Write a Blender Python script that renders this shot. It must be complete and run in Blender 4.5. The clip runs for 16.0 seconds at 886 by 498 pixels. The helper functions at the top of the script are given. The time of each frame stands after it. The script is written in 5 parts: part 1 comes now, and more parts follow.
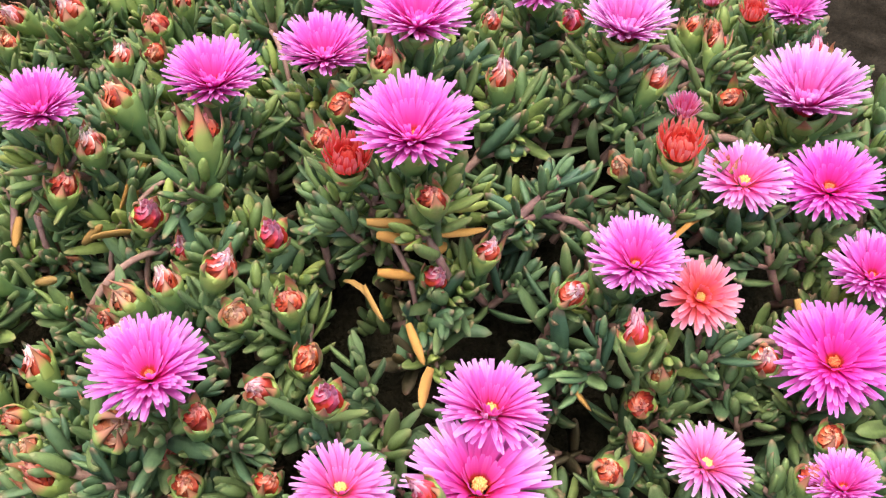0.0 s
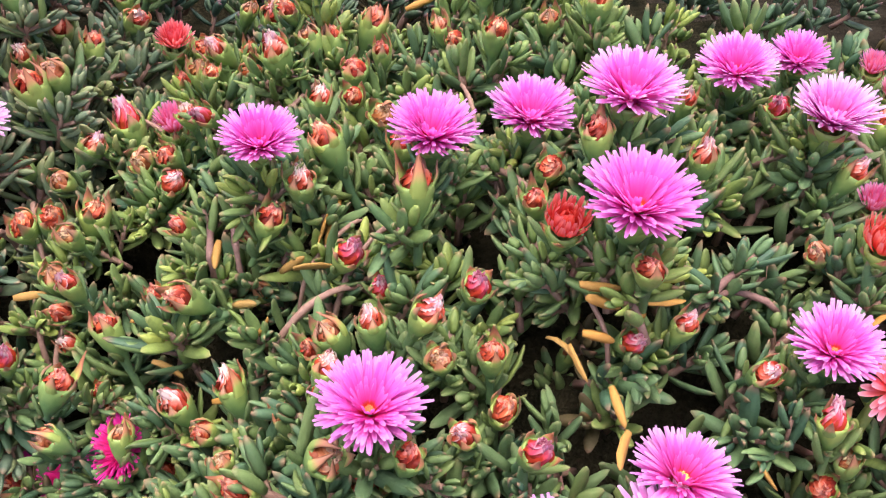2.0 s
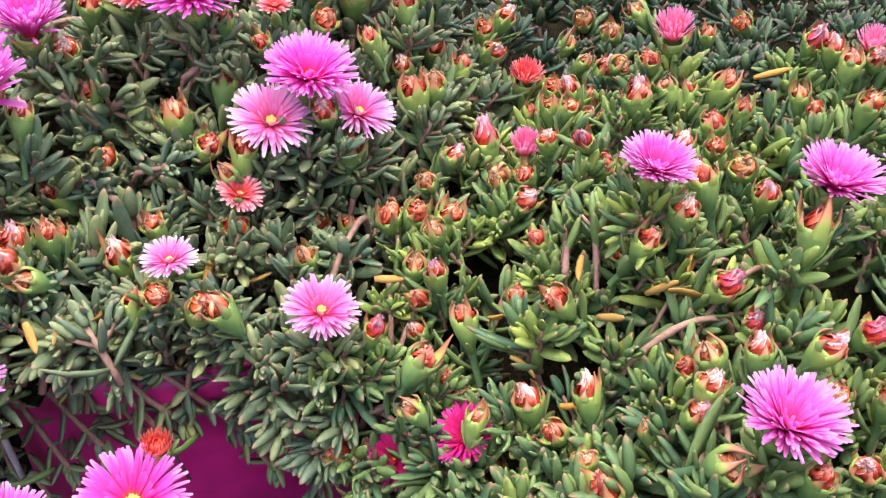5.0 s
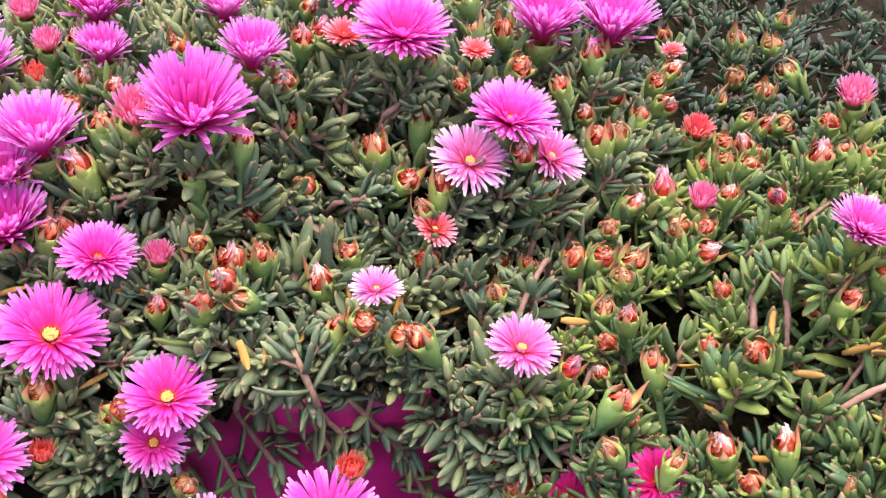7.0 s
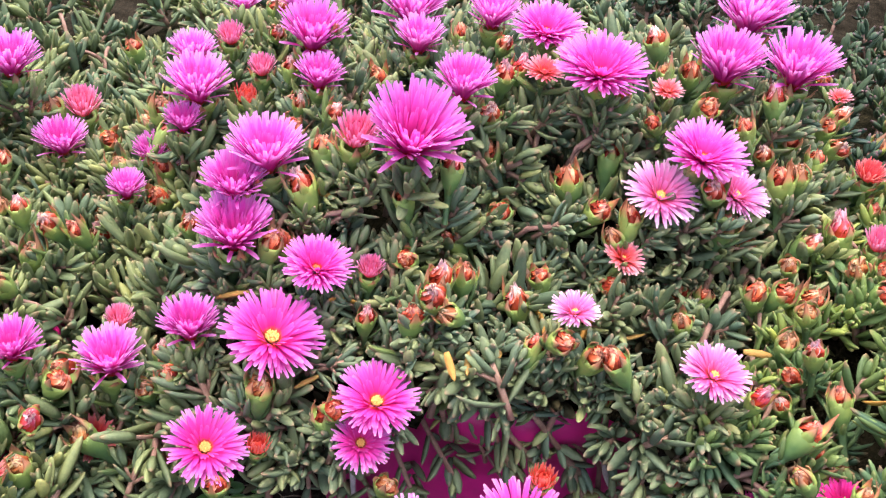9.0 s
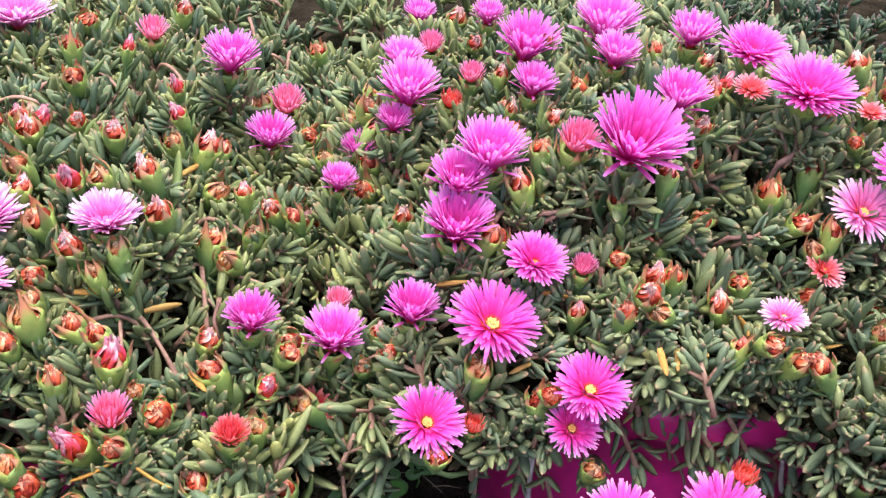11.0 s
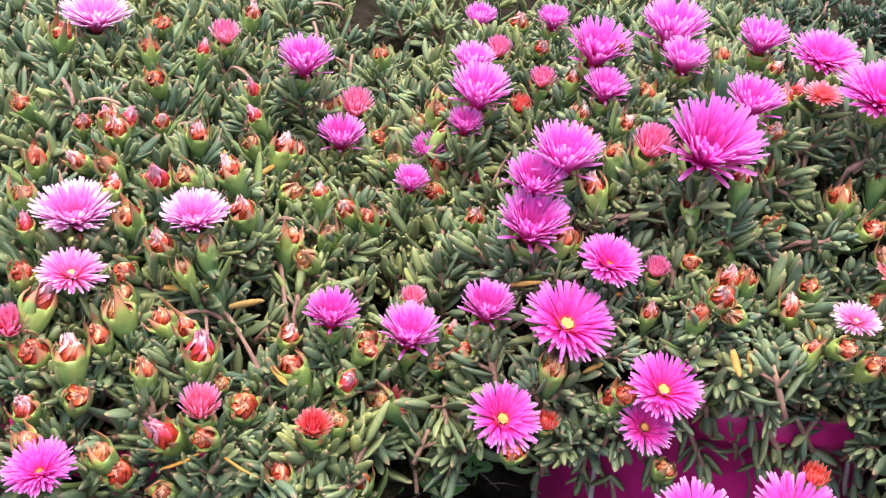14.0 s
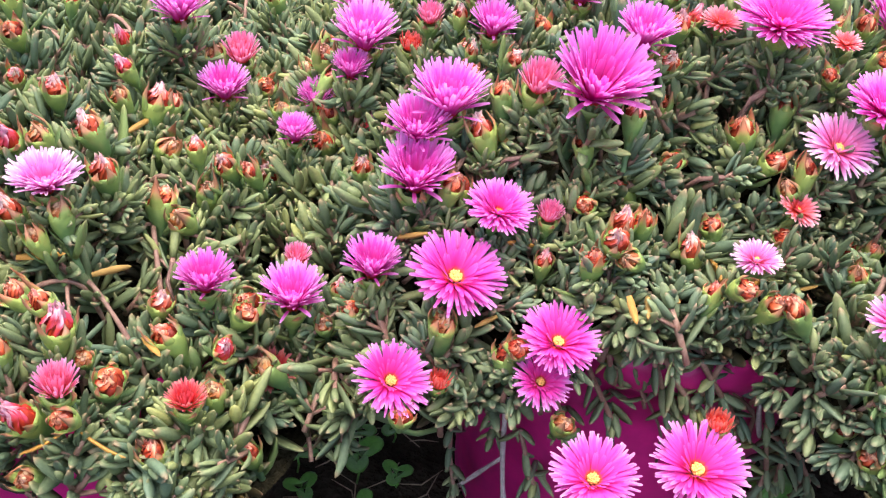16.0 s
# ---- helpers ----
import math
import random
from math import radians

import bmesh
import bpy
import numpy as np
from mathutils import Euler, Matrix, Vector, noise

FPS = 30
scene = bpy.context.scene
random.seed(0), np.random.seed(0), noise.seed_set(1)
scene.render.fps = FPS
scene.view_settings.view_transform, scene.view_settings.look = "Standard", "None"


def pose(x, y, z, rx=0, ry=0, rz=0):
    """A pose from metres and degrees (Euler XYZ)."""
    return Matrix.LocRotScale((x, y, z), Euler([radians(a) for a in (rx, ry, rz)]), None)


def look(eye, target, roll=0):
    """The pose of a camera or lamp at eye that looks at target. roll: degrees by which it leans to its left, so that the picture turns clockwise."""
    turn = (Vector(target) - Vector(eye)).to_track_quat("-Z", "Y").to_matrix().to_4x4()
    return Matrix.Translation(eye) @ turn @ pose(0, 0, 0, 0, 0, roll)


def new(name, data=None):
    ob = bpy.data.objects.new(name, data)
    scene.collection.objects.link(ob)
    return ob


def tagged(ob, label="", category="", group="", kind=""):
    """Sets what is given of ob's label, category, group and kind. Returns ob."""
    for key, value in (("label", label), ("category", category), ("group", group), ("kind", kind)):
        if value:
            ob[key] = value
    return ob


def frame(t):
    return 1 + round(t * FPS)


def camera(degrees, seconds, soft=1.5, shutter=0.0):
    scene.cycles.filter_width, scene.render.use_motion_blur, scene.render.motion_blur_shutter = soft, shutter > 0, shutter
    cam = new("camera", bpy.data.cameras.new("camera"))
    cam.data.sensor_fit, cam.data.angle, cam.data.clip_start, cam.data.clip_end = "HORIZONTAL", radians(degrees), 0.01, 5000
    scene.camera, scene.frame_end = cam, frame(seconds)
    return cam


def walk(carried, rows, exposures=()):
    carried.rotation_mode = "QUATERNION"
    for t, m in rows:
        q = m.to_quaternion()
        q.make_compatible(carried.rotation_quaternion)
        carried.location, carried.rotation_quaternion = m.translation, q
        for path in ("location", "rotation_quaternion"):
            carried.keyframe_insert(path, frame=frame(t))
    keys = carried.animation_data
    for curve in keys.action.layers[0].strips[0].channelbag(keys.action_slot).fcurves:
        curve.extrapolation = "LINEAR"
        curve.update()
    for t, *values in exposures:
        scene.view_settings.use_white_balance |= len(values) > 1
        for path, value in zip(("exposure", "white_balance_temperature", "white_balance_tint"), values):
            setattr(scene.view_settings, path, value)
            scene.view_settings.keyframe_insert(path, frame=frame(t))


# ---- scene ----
cam = camera(50.2, 16.0, soft=1.25)
PATH = [
    (0, (-0.0002, -0.0001, 0.5991), (0.0001, 0.6705, -0.1427), 0.04),
    (0.5, (-0.0175, 0.0016, 0.6050), (-0.0301, 0.6652, -0.1430), 0.30),
    (1, (-0.0384, 0.0015, 0.6062), (-0.0770, 0.6727, -0.1341), 1.05),
    (1.5, (-0.0467, 0.0025, 0.6052), (-0.0871, 0.6816, -0.1277), 1.73),
    (2, (-0.0518, -0.0066, 0.6125), (-0.1090, 0.6893, -0.1035), 2.39),
    (2.5, (-0.0598, -0.0195, 0.6116), (-0.1309, 0.6911, -0.0884), 3.11),
    (3, (-0.0880, -0.0246, 0.6065), (-0.1781, 0.6900, -0.0872), 4.23),
    (3.5, (-0.1014, -0.0338, 0.6064), (-0.2194, 0.6871, -0.0766), 4.28),
    (4, (-0.1158, -0.0387, 0.5965), (-0.2416, 0.6925, -0.0741), 5.03),
    (4.5, (-0.1347, -0.0503, 0.5943), (-0.2961, 0.6869, -0.0619), 5.17),
    (4.7, (-0.1392, -0.0563, 0.5944), (-0.3157, 0.6818, -0.0568), 5.22),
    (6.8, (-0.2025, -0.0885, 0.5954), (-0.4390, 0.6593, -0.0249), 7.22),
    (7, (-0.2103, -0.0963, 0.5982), (-0.4506, 0.6521, -0.0200), 7.25),
    (7.5, (-0.2263, -0.1124, 0.5986), (-0.4979, 0.6301, -0.0137), 7.08),
    (8, (-0.2320, -0.1201, 0.6018), (-0.5134, 0.6245, -0.0035), 7.04),
    (8.5, (-0.2470, -0.1343, 0.6035), (-0.5476, 0.6067, 0.0032), 6.90),
    (9, (-0.2562, -0.1430, 0.6067), (-0.5738, 0.5906, 0.0059), 6.84),
    (9.5, (-0.2681, -0.1590, 0.6080), (-0.5958, 0.5688, 0.0056), 7.22),
    (10, (-0.2765, -0.1723, 0.6106), (-0.6179, 0.5537, 0.0136), 7.06),
    (10.2, (-0.2862, -0.1820, 0.6076), (-0.6401, 0.5397, 0.0126), 6.94),
    (12.3, (-0.3139, -0.2261, 0.6137), (-0.7125, 0.4732, 0.0204), 6.88),
    (12.5, (-0.3145, -0.2293, 0.6141), (-0.7152, 0.4687, 0.0206), 6.64),
    (13, (-0.3198, -0.2311, 0.6116), (-0.7210, 0.4683, 0.0201), 6.68),
    (13.5, (-0.3241, -0.2282, 0.6125), (-0.7301, 0.4671, 0.0194), 6.76),
    (14, (-0.3219, -0.2310, 0.6145), (-0.7324, 0.4606, 0.0201), 6.41),
    (14.5, (-0.3198, -0.2274, 0.6096), (-0.7256, 0.4645, 0.0124), 6.40),
    (15, (-0.3201, -0.2130, 0.5954), (-0.7090, 0.4768, -0.0154), 6.51),
    (15.5, (-0.3133, -0.1960, 0.5948), (-0.6796, 0.4926, -0.0311), 6.51),
    (16, (-0.3035, -0.1864, 0.5985), (-0.6555, 0.5031, -0.0345), 6.10),
]
walk(cam, [(t, look(eye, target, roll)) for t, eye, target, roll in PATH], [(0.0, 1.16, 6750, 18), (2.0, 1.28, 6700, 21), (3.5, 1.36, 6750, 19), (4.7, 1.46, 6750, 15), (6.8, 1.45, 6950, 23), (7.3, 1.47, 6900, 21), (8.2, 1.50, 6850, 19), (12.5, 1.53, 6850, 18), (16.0, 1.55, 6850, 17)])

# ---- light: a bright overcast sky ----
world = bpy.data.worlds.new("overcast_sky")
world.use_nodes = True
scene.world = world
sky = world.node_tree.nodes.new("ShaderNodeTexSky")
sky.sky_type = "NISHITA"
sky.sun_disc = False
sky.sun_elevation, sky.sun_rotation = radians(82), radians(210)
sky.air_density, sky.dust_density = 1.0, 4.0
world.node_tree.links.new(sky.outputs[0], world.node_tree.nodes["Background"].inputs[0])
world.node_tree.nodes["Background"].inputs[1].default_value = 0.130
sun = new("sun", bpy.data.lights.new("sun", "SUN"))
sun.data.energy, sun.data.angle, sun.data.color = 2.2, radians(70), (1.0, 0.97, 0.92)
sun.matrix_world = look((0, 0, 5), (0.2, -0.6, 0.0))


# ---- materials ----
def shader(name):
    m = bpy.data.materials.new(name)
    m.use_nodes = True
    t = m.node_tree
    return m, t.nodes, t.links, t.nodes["Principled BSDF"]


def node(nodes, kind, **sockets):
    n = nodes.new("ShaderNode" + kind)
    for key, value in sockets.items():
        n.inputs[key].default_value = value
    return n


def ramp(nodes, links, source, stops):
    n = nodes.new("ShaderNodeValToRGB")
    while len(n.color_ramp.elements) < len(stops):
        n.color_ramp.elements.new(0.5)
    for e, (at, colour) in zip(n.color_ramp.elements, stops):
        e.position, e.color = at, (*colour, 1)
    links.new(source, n.inputs[0])
    return n.outputs[0]


def mix(nodes, links, factor, a, b, how="MIX"):
    n = nodes.new("ShaderNodeMix")
    n.data_type, n.blend_type = "RGBA", how
    for socket, value in ((n.inputs[0], factor), (n.inputs[6], a), (n.inputs[7], b)):
        if isinstance(value, (tuple, list)):
            socket.default_value = (*value, 1)
        elif isinstance(value, (int, float)):
            socket.default_value = value
        else:
            links.new(value, socket)
    return n.outputs[2]


def relief(nodes, links, bsdf, source, strength, distance):
    b = node(nodes, "Bump", Strength=strength, Distance=distance)
    links.new(source, b.inputs["Height"])
    links.new(b.outputs[0], bsdf.inputs["Normal"])


def leaf_material(name, pale, deep, tip, blush):
    """A fleshy waxy leaf: one green a leaf, faintly mottled, with a reddened tip on some."""
    m, nodes, links, bsdf = shader(name)
    geo, info, att = nodes.new("ShaderNodeNewGeometry"), nodes.new("ShaderNodeObjectInfo"), nodes.new("ShaderNodeAttribute")
    att.attribute_name = "along"
    coord = nodes.new("ShaderNodeTexCoord")
    luck = geo.outputs["Random Per Island"]
    mid = tuple((p + d) * 0.5 for p, d in zip(pale, deep))
    yellow = (pale[0] * 1.40, pale[1] * 1.22, pale[2] * 0.94)
    own = ramp(nodes, links, luck, [(0.0, deep), (0.40, mid), (0.75, pale), (1.0, yellow)])
    other = mix(nodes, links, info.outputs["Random"], (0.76, 0.86, 0.94), (1.26, 1.14, 0.92))
    base = mix(nodes, links, 1.0, own, other, "MULTIPLY")
    spots = node(nodes, "TexNoise", Scale=420.0, Detail=5.0, Roughness=0.72)
    links.new(coord.outputs["Object"], spots.inputs["Vector"])
    dull = ramp(nodes, links, spots.outputs[0], [(0.3, (0.66, 0.70, 0.72)), (0.55, (1.0, 1.0, 1.0)), (0.75, (1.28, 1.22, 1.15))])
    base = mix(nodes, links, 0.7, base, dull, "MULTIPLY")
    red = ramp(nodes, links, att.outputs["Fac"], [(0.0, (0.0, 0.0, 0.0)), (0.82, (0.0, 0.0, 0.0)), (1.0, (1.0, 1.0, 1.0))])
    some = ramp(nodes, links, luck, [(0.0, (blush, blush, blush)), (0.30, (blush, blush, blush)), (0.55, (blush * 0.3,) * 3), (0.7, (0.04, 0.04, 0.04))])
    wave = node(nodes, "Math")
    wave.operation = "MULTIPLY"
    links.new(red, wave.inputs[0])
    links.new(some, wave.inputs[1])
    base = mix(nodes, links, wave.outputs[0], base, tip)
    links.new(base, bsdf.inputs["Base Color"])
    rough = ramp(nodes, links, spots.outputs[0], [(0.3, (0.46, 0.46, 0.46)), (0.7, (0.66, 0.66, 0.66))])
    links.new(rough, bsdf.inputs["Roughness"])
    bsdf.inputs["Specular IOR Level"].default_value = 0.36
    fine = node(nodes, "TexNoise", Scale=700.0, Detail=2.0)
    links.new(coord.outputs["Object"], fine.inputs["Vector"])
    relief(nodes, links, bsdf, fine.outputs[0], 0.45, 0.0007)
    return m


def calyx_material(name, foot, body, bright, tip):
    """The fleshy cup of a bud: leaf-green at its foot, yellow-green above, brown at the lobes' points."""
    m, nodes, links, bsdf = shader(name)
    info, att, coord = nodes.new("ShaderNodeObjectInfo"), nodes.new("ShaderNodeAttribute"), nodes.new("ShaderNodeTexCoord")
    att.attribute_name = "along"
    spots = node(nodes, "TexNoise", Scale=2.0, Detail=2.0, Roughness=0.5)
    links.new(coord.outputs["Object"], spots.inputs["Vector"])
    shift = node(nodes, "Math")
    shift.operation = "MULTIPLY_ADD"
    links.new(spots.outputs[0], shift.inputs[0])
    shift.inputs[1].default_value = 0.30
    links.new(att.outputs["Fac"], shift.inputs[2])
    base = ramp(nodes, links, shift.outputs[0], [(0.10, foot), (0.28, body), (0.46, bright), (0.66, bright), (0.82, tip), (1.0, tuple(c * 0.6 for c in tip))])
    base = mix(nodes, links, 1.0, base, mix(nodes, links, info.outputs["Random"], (0.70, 0.80, 0.85), (1.22, 1.12, 1.0)), "MULTIPLY")
    base = mix(nodes, links, 0.6, base, ramp(nodes, links, spots.outputs[0], [(0.3, (0.75, 0.78, 0.75)), (0.7, (1.15, 1.12, 1.1))]), "MULTIPLY")
    links.new(base, bsdf.inputs["Base Color"])
    bsdf.inputs["Roughness"].default_value = 0.48
    fine = node(nodes, "TexNoise", Scale=14.0, Detail=3.0)
    links.new(coord.outputs["Object"], fine.inputs["Vector"])
    relief(nodes, links, bsdf, fine.outputs[0], 0.06, 0.01)
    return m


def petal_material(name, heart, middle, edge, foot=(0.70, 0.07, 0.05), thin=0.46):
    """A thin silky petal, coloured from its base to its tip, that lets some light through."""
    m, nodes, links, bsdf = shader(name)
    geo, info, att = nodes.new("ShaderNodeNewGeometry"), nodes.new("ShaderNodeObjectInfo"), nodes.new("ShaderNodeAttribute")
    att.attribute_name = "along"
    base = ramp(nodes, links, att.outputs["Fac"], [(0.0, foot), (0.08, foot), (0.18, heart), (0.52, middle), (0.90, edge), (1.0, tuple(min(1, c * 1.06 + 0.03) for c in edge))])
    base = mix(nodes, links, 1.0, base, mix(nodes, links, geo.outputs["Random Per Island"], (0.88, 0.76, 0.90), (1.05, 1.20, 1.05)), "MULTIPLY")
    base = mix(nodes, links, 1.0, base, mix(nodes, links, info.outputs["Random"], (0.96, 0.80, 0.92), (1.04, 1.15, 1.06)), "MULTIPLY")
    links.new(base, bsdf.inputs["Base Color"])
    bsdf.inputs["Roughness"].default_value = 0.48
    bsdf.inputs["Specular IOR Level"].default_value = 0.3
    through_light = nodes.new("ShaderNodeBsdfTranslucent")
    links.new(base, through_light.inputs["Color"])
    both = nodes.new("ShaderNodeMixShader")
    both.inputs[0].default_value = thin
    links.new(bsdf.outputs[0], both.inputs[1])
    links.new(through_light.outputs[0], both.inputs[2])
    links.new(both.outputs[0], nodes["Material Output"].inputs["Surface"])
    return m


def plain_material(name, low, high, scale, rough=0.6, bump=0.3, distance=0.001, metal=0.0):
    """Two tones broken up by noise at two scales, with fine relief."""
    m, nodes, links, bsdf = shader(name)
    coord, info = nodes.new("ShaderNodeTexCoord"), nodes.new("ShaderNodeObjectInfo")
    big, small = node(nodes, "TexNoise", Scale=scale, Detail=5.0), node(nodes, "TexNoise", Scale=scale * 7, Detail=3.0)
    for n in (big, small):
        links.new(coord.outputs["Object"], n.inputs["Vector"])
    base = ramp(nodes, links, big.outputs[0], [(0.32, low), (0.68, high)])
    base = mix(nodes, links, 0.6, base, ramp(nodes, links, small.outputs[0], [(0.3, (0.7, 0.7, 0.7)), (0.7, (1.2, 1.2, 1.2))]), "MULTIPLY")
    base = mix(nodes, links, 1.0, base, mix(nodes, links, info.outputs["Random"], (0.85, 0.85, 0.85), (1.15, 1.15, 1.15)), "MULTIPLY")
    links.new(base, bsdf.inputs["Base Color"])
    bsdf.inputs["Roughness"].default_value, bsdf.inputs["Metallic"].default_value = rough, metal
    relief(nodes, links, bsdf, small.outputs[0], bump, distance)
    return m


LEAF = {
    "right": leaf_material("leaf_fresh_green", (0.172, 0.272, 0.102), (0.062, 0.134, 0.075), (0.36, 0.16, 0.10), 0.6),
    "middle": leaf_material("leaf_grey_green", (0.206, 0.268, 0.144), (0.104, 0.164, 0.112), (0.38, 0.21, 0.14), 0.6),
    "left": leaf_material("leaf_dull_green", (0.208, 0.270, 0.128), (0.102, 0.164, 0.106), (0.38, 0.22, 0.13), 0.6),
    # young growth, its pale tone also carrying the stronger light on the plant's top
    "young": leaf_material("leaf_young_lit_green", (0.240, 0.335, 0.094), (0.098, 0.190, 0.076), (0.38, 0.20, 0.12), 0.6),
    # aged olive leaves, coloured darker to carry the shade low in the mat
    "old_shaded": leaf_material("leaf_old_olive_shaded", (0.085, 0.076, 0.042), (0.034, 0.033, 0.020), (0.18, 0.08, 0.05), 0.8),
    "back": leaf_material("leaf_dark_green", (0.084, 0.142, 0.082), (0.035, 0.070, 0.048), (0.19, 0.08, 0.11), 0.8),
}
BRACT = leaf_material("bract_light_green", (0.180, 0.270, 0.095), (0.090, 0.175, 0.085), (0.38, 0.20, 0.13), 0.9)
DRY_LEAF = leaf_material("yellowed_leaf", (0.52, 0.31, 0.08), (0.48, 0.19, 0.06), (0.26, 0.20, 0.08), 0.9)
CALYX = calyx_material("calyx_green", (0.075, 0.150, 0.075), (0.165, 0.300, 0.095), (0.275, 0.385, 0.105), (0.48, 0.21, 0.12))
YOUNG_WOOD = plain_material("young_stem", (0.25, 0.135, 0.105), (0.38, 0.24, 0.18), 300.0, 0.6, 0.4)
WOOD = plain_material("woody_stem", (0.15, 0.08, 0.07), (0.26, 0.15, 0.125), 90.0, 0.7, 0.6)
PALE_WOOD = plain_material("bleached_stem", (0.42, 0.36, 0.38), (0.62, 0.56, 0.57), 120.0, 0.7, 0.5)
PETAL = {
    "open": petal_material("petal_orchid_pink", (0.86, 0.055, 0.44), (0.87, 0.12, 0.62), (0.88, 0.37, 0.82)),
    "eye": petal_material("petal_vivid_orchid", (0.86, 0.055, 0.42), (0.87, 0.12, 0.60), (0.88, 0.37, 0.81), (0.78, 0.16, 0.10)),
    "full": petal_material("petal_bright_orchid", (0.86, 0.08, 0.48), (0.87, 0.19, 0.65), (0.88, 0.45, 0.83)),
    "cup": petal_material("petal_orchid_magenta", (0.86, 0.055, 0.47), (0.87, 0.14, 0.65), (0.89, 0.42, 0.86)),
    "daisy": petal_material("petal_light_orchid", (0.85, 0.08, 0.42), (0.87, 0.19, 0.64), (0.89, 0.50, 0.87)),
    "pale_cup": petal_material("petal_pale_orchid", (0.84, 0.12, 0.50), (0.88, 0.34, 0.74), (0.92, 0.66, 0.90)),
    "pink": petal_material("petal_clear_pink", (0.85, 0.13, 0.40), (0.87, 0.25, 0.61), (0.90, 0.52, 0.84), (0.80, 0.16, 0.18)),
    "tuft": petal_material("petal_rose_pink", (0.86, 0.14, 0.22), (0.88, 0.24, 0.44), (0.90, 0.46, 0.72)),
    "ruff": petal_material("petal_scarlet_coral", (0.76, 0.07, 0.07), (0.85, 0.14, 0.16), (0.88, 0.32, 0.36)),
    "coral": petal_material("petal_coral_pink", (0.82, 0.14, 0.08), (0.86, 0.19, 0.25), (0.89, 0.43, 0.54)),
    "blush": petal_material("petal_blush_pink", (0.85, 0.18, 0.45), (0.89, 0.36, 0.70), (0.92, 0.62, 0.88), (0.82, 0.18, 0.22)),
    "half": petal_material("petal_coral_red", (0.74, 0.05, 0.03), (0.84, 0.11, 0.08), (0.87, 0.30, 0.26)),
    "magenta": petal_material("petal_deep_magenta", (0.66, 0.02, 0.14), (0.76, 0.025, 0.27), (0.80, 0.05, 0.40)),
}
TIP = {
    "orange": petal_material("bud_tip_orange", (0.36, 0.040, 0.016), (0.60, 0.105, 0.046), (0.78, 0.36, 0.25), (0.22, 0.025, 0.012), 0.08),
    "pale": petal_material("bud_tip_pink_white", (0.46, 0.05, 0.02), (0.70, 0.20, 0.16), (0.88, 0.64, 0.63), (0.34, 0.04, 0.016), 0.1),
    "rose": petal_material("bud_tip_rose", (0.58, 0.05, 0.05), (0.68, 0.09, 0.16), (0.86, 0.50, 0.58), (0.44, 0.04, 0.016), 0.1),
    "green": petal_material("bud_tip_tan", (0.36, 0.09, 0.03), (0.46, 0.18, 0.075), (0.56, 0.37, 0.23), (0.28, 0.07, 0.025), 0.08),
}
ANTHER = plain_material("anther_orange", (0.72, 0.12, 0.06), (0.84, 0.30, 0.09), 60.0, 0.7)
STAMEN = plain_material("pollen_yellow", (0.84, 0.46, 0.09), (0.92, 0.74, 0.30), 60.0, 0.7)
POT = plain_material("magenta_glaze", (0.72, 0.018, 0.24), (0.80, 0.028, 0.29), 9.0, 0.36, 0.08, 0.0015)
SOIL = plain_material("dark_soil", (0.012, 0.0105, 0.0075), (0.034, 0.029, 0.021), 30.0, 0.95, 0.9, 0.01)
# near black: the deep shade between the shoots is put into this colour
HUMUS_SHADE = plain_material("shaded_stems_and_humus", (0.010, 0.011, 0.007), (0.038, 0.034, 0.020), 60.0, 0.9, 0.9, 0.006)
# both are fully matte, with no specular reflection
for matte in (SOIL, HUMUS_SHADE):
    matte.node_tree.nodes["Principled BSDF"].inputs["Specular IOR Level"].default_value = 0.0
CLOVER = plain_material("clover_green", (0.055, 0.200, 0.028), (0.085, 0.260, 0.042), 90.0, 0.5)
TWIG = plain_material("dry_twig", (0.16, 0.12, 0.08), (0.28, 0.22, 0.15), 100.0, 0.8)


# ---- mesh helpers ----
def mesh(name, verts, faces, along=None, material=None, smooth=True):
    me = bpy.data.meshes.new(name)
    me.from_pydata([tuple(v) for v in verts], [], faces)
    if along is not None:
        me.attributes.new("along", "FLOAT", "POINT").data.foreach_set("value", np.asarray(along, np.float32))
    me.polygons.foreach_set("use_smooth", [smooth] * len(me.polygons))
    if material:
        me.materials.append(material)
    me.update()
    return me


class Shape:
    """Gathers verts, faces and the share of the way along each piece."""

    def __init__(self):
        self.v, self.f, self.a = [], [], []

    def add(self, verts, faces, along):
        n = len(self.v)
        self.v.extend(verts)
        self.f.extend(tuple(i + n for i in f) for f in faces)
        self.a.extend(along)
        return self

    def mesh(self, name, material, smooth=True, stems=0):
        """The first faces, as many as stems, take the bark of the young wood."""
        me = mesh(name, self.v, self.f, self.a, material, smooth)
        if stems:
            me.materials.append(YOUNG_WOOD)
            for face in me.polygons[:stems]:
                face.material_index = 1
        return me


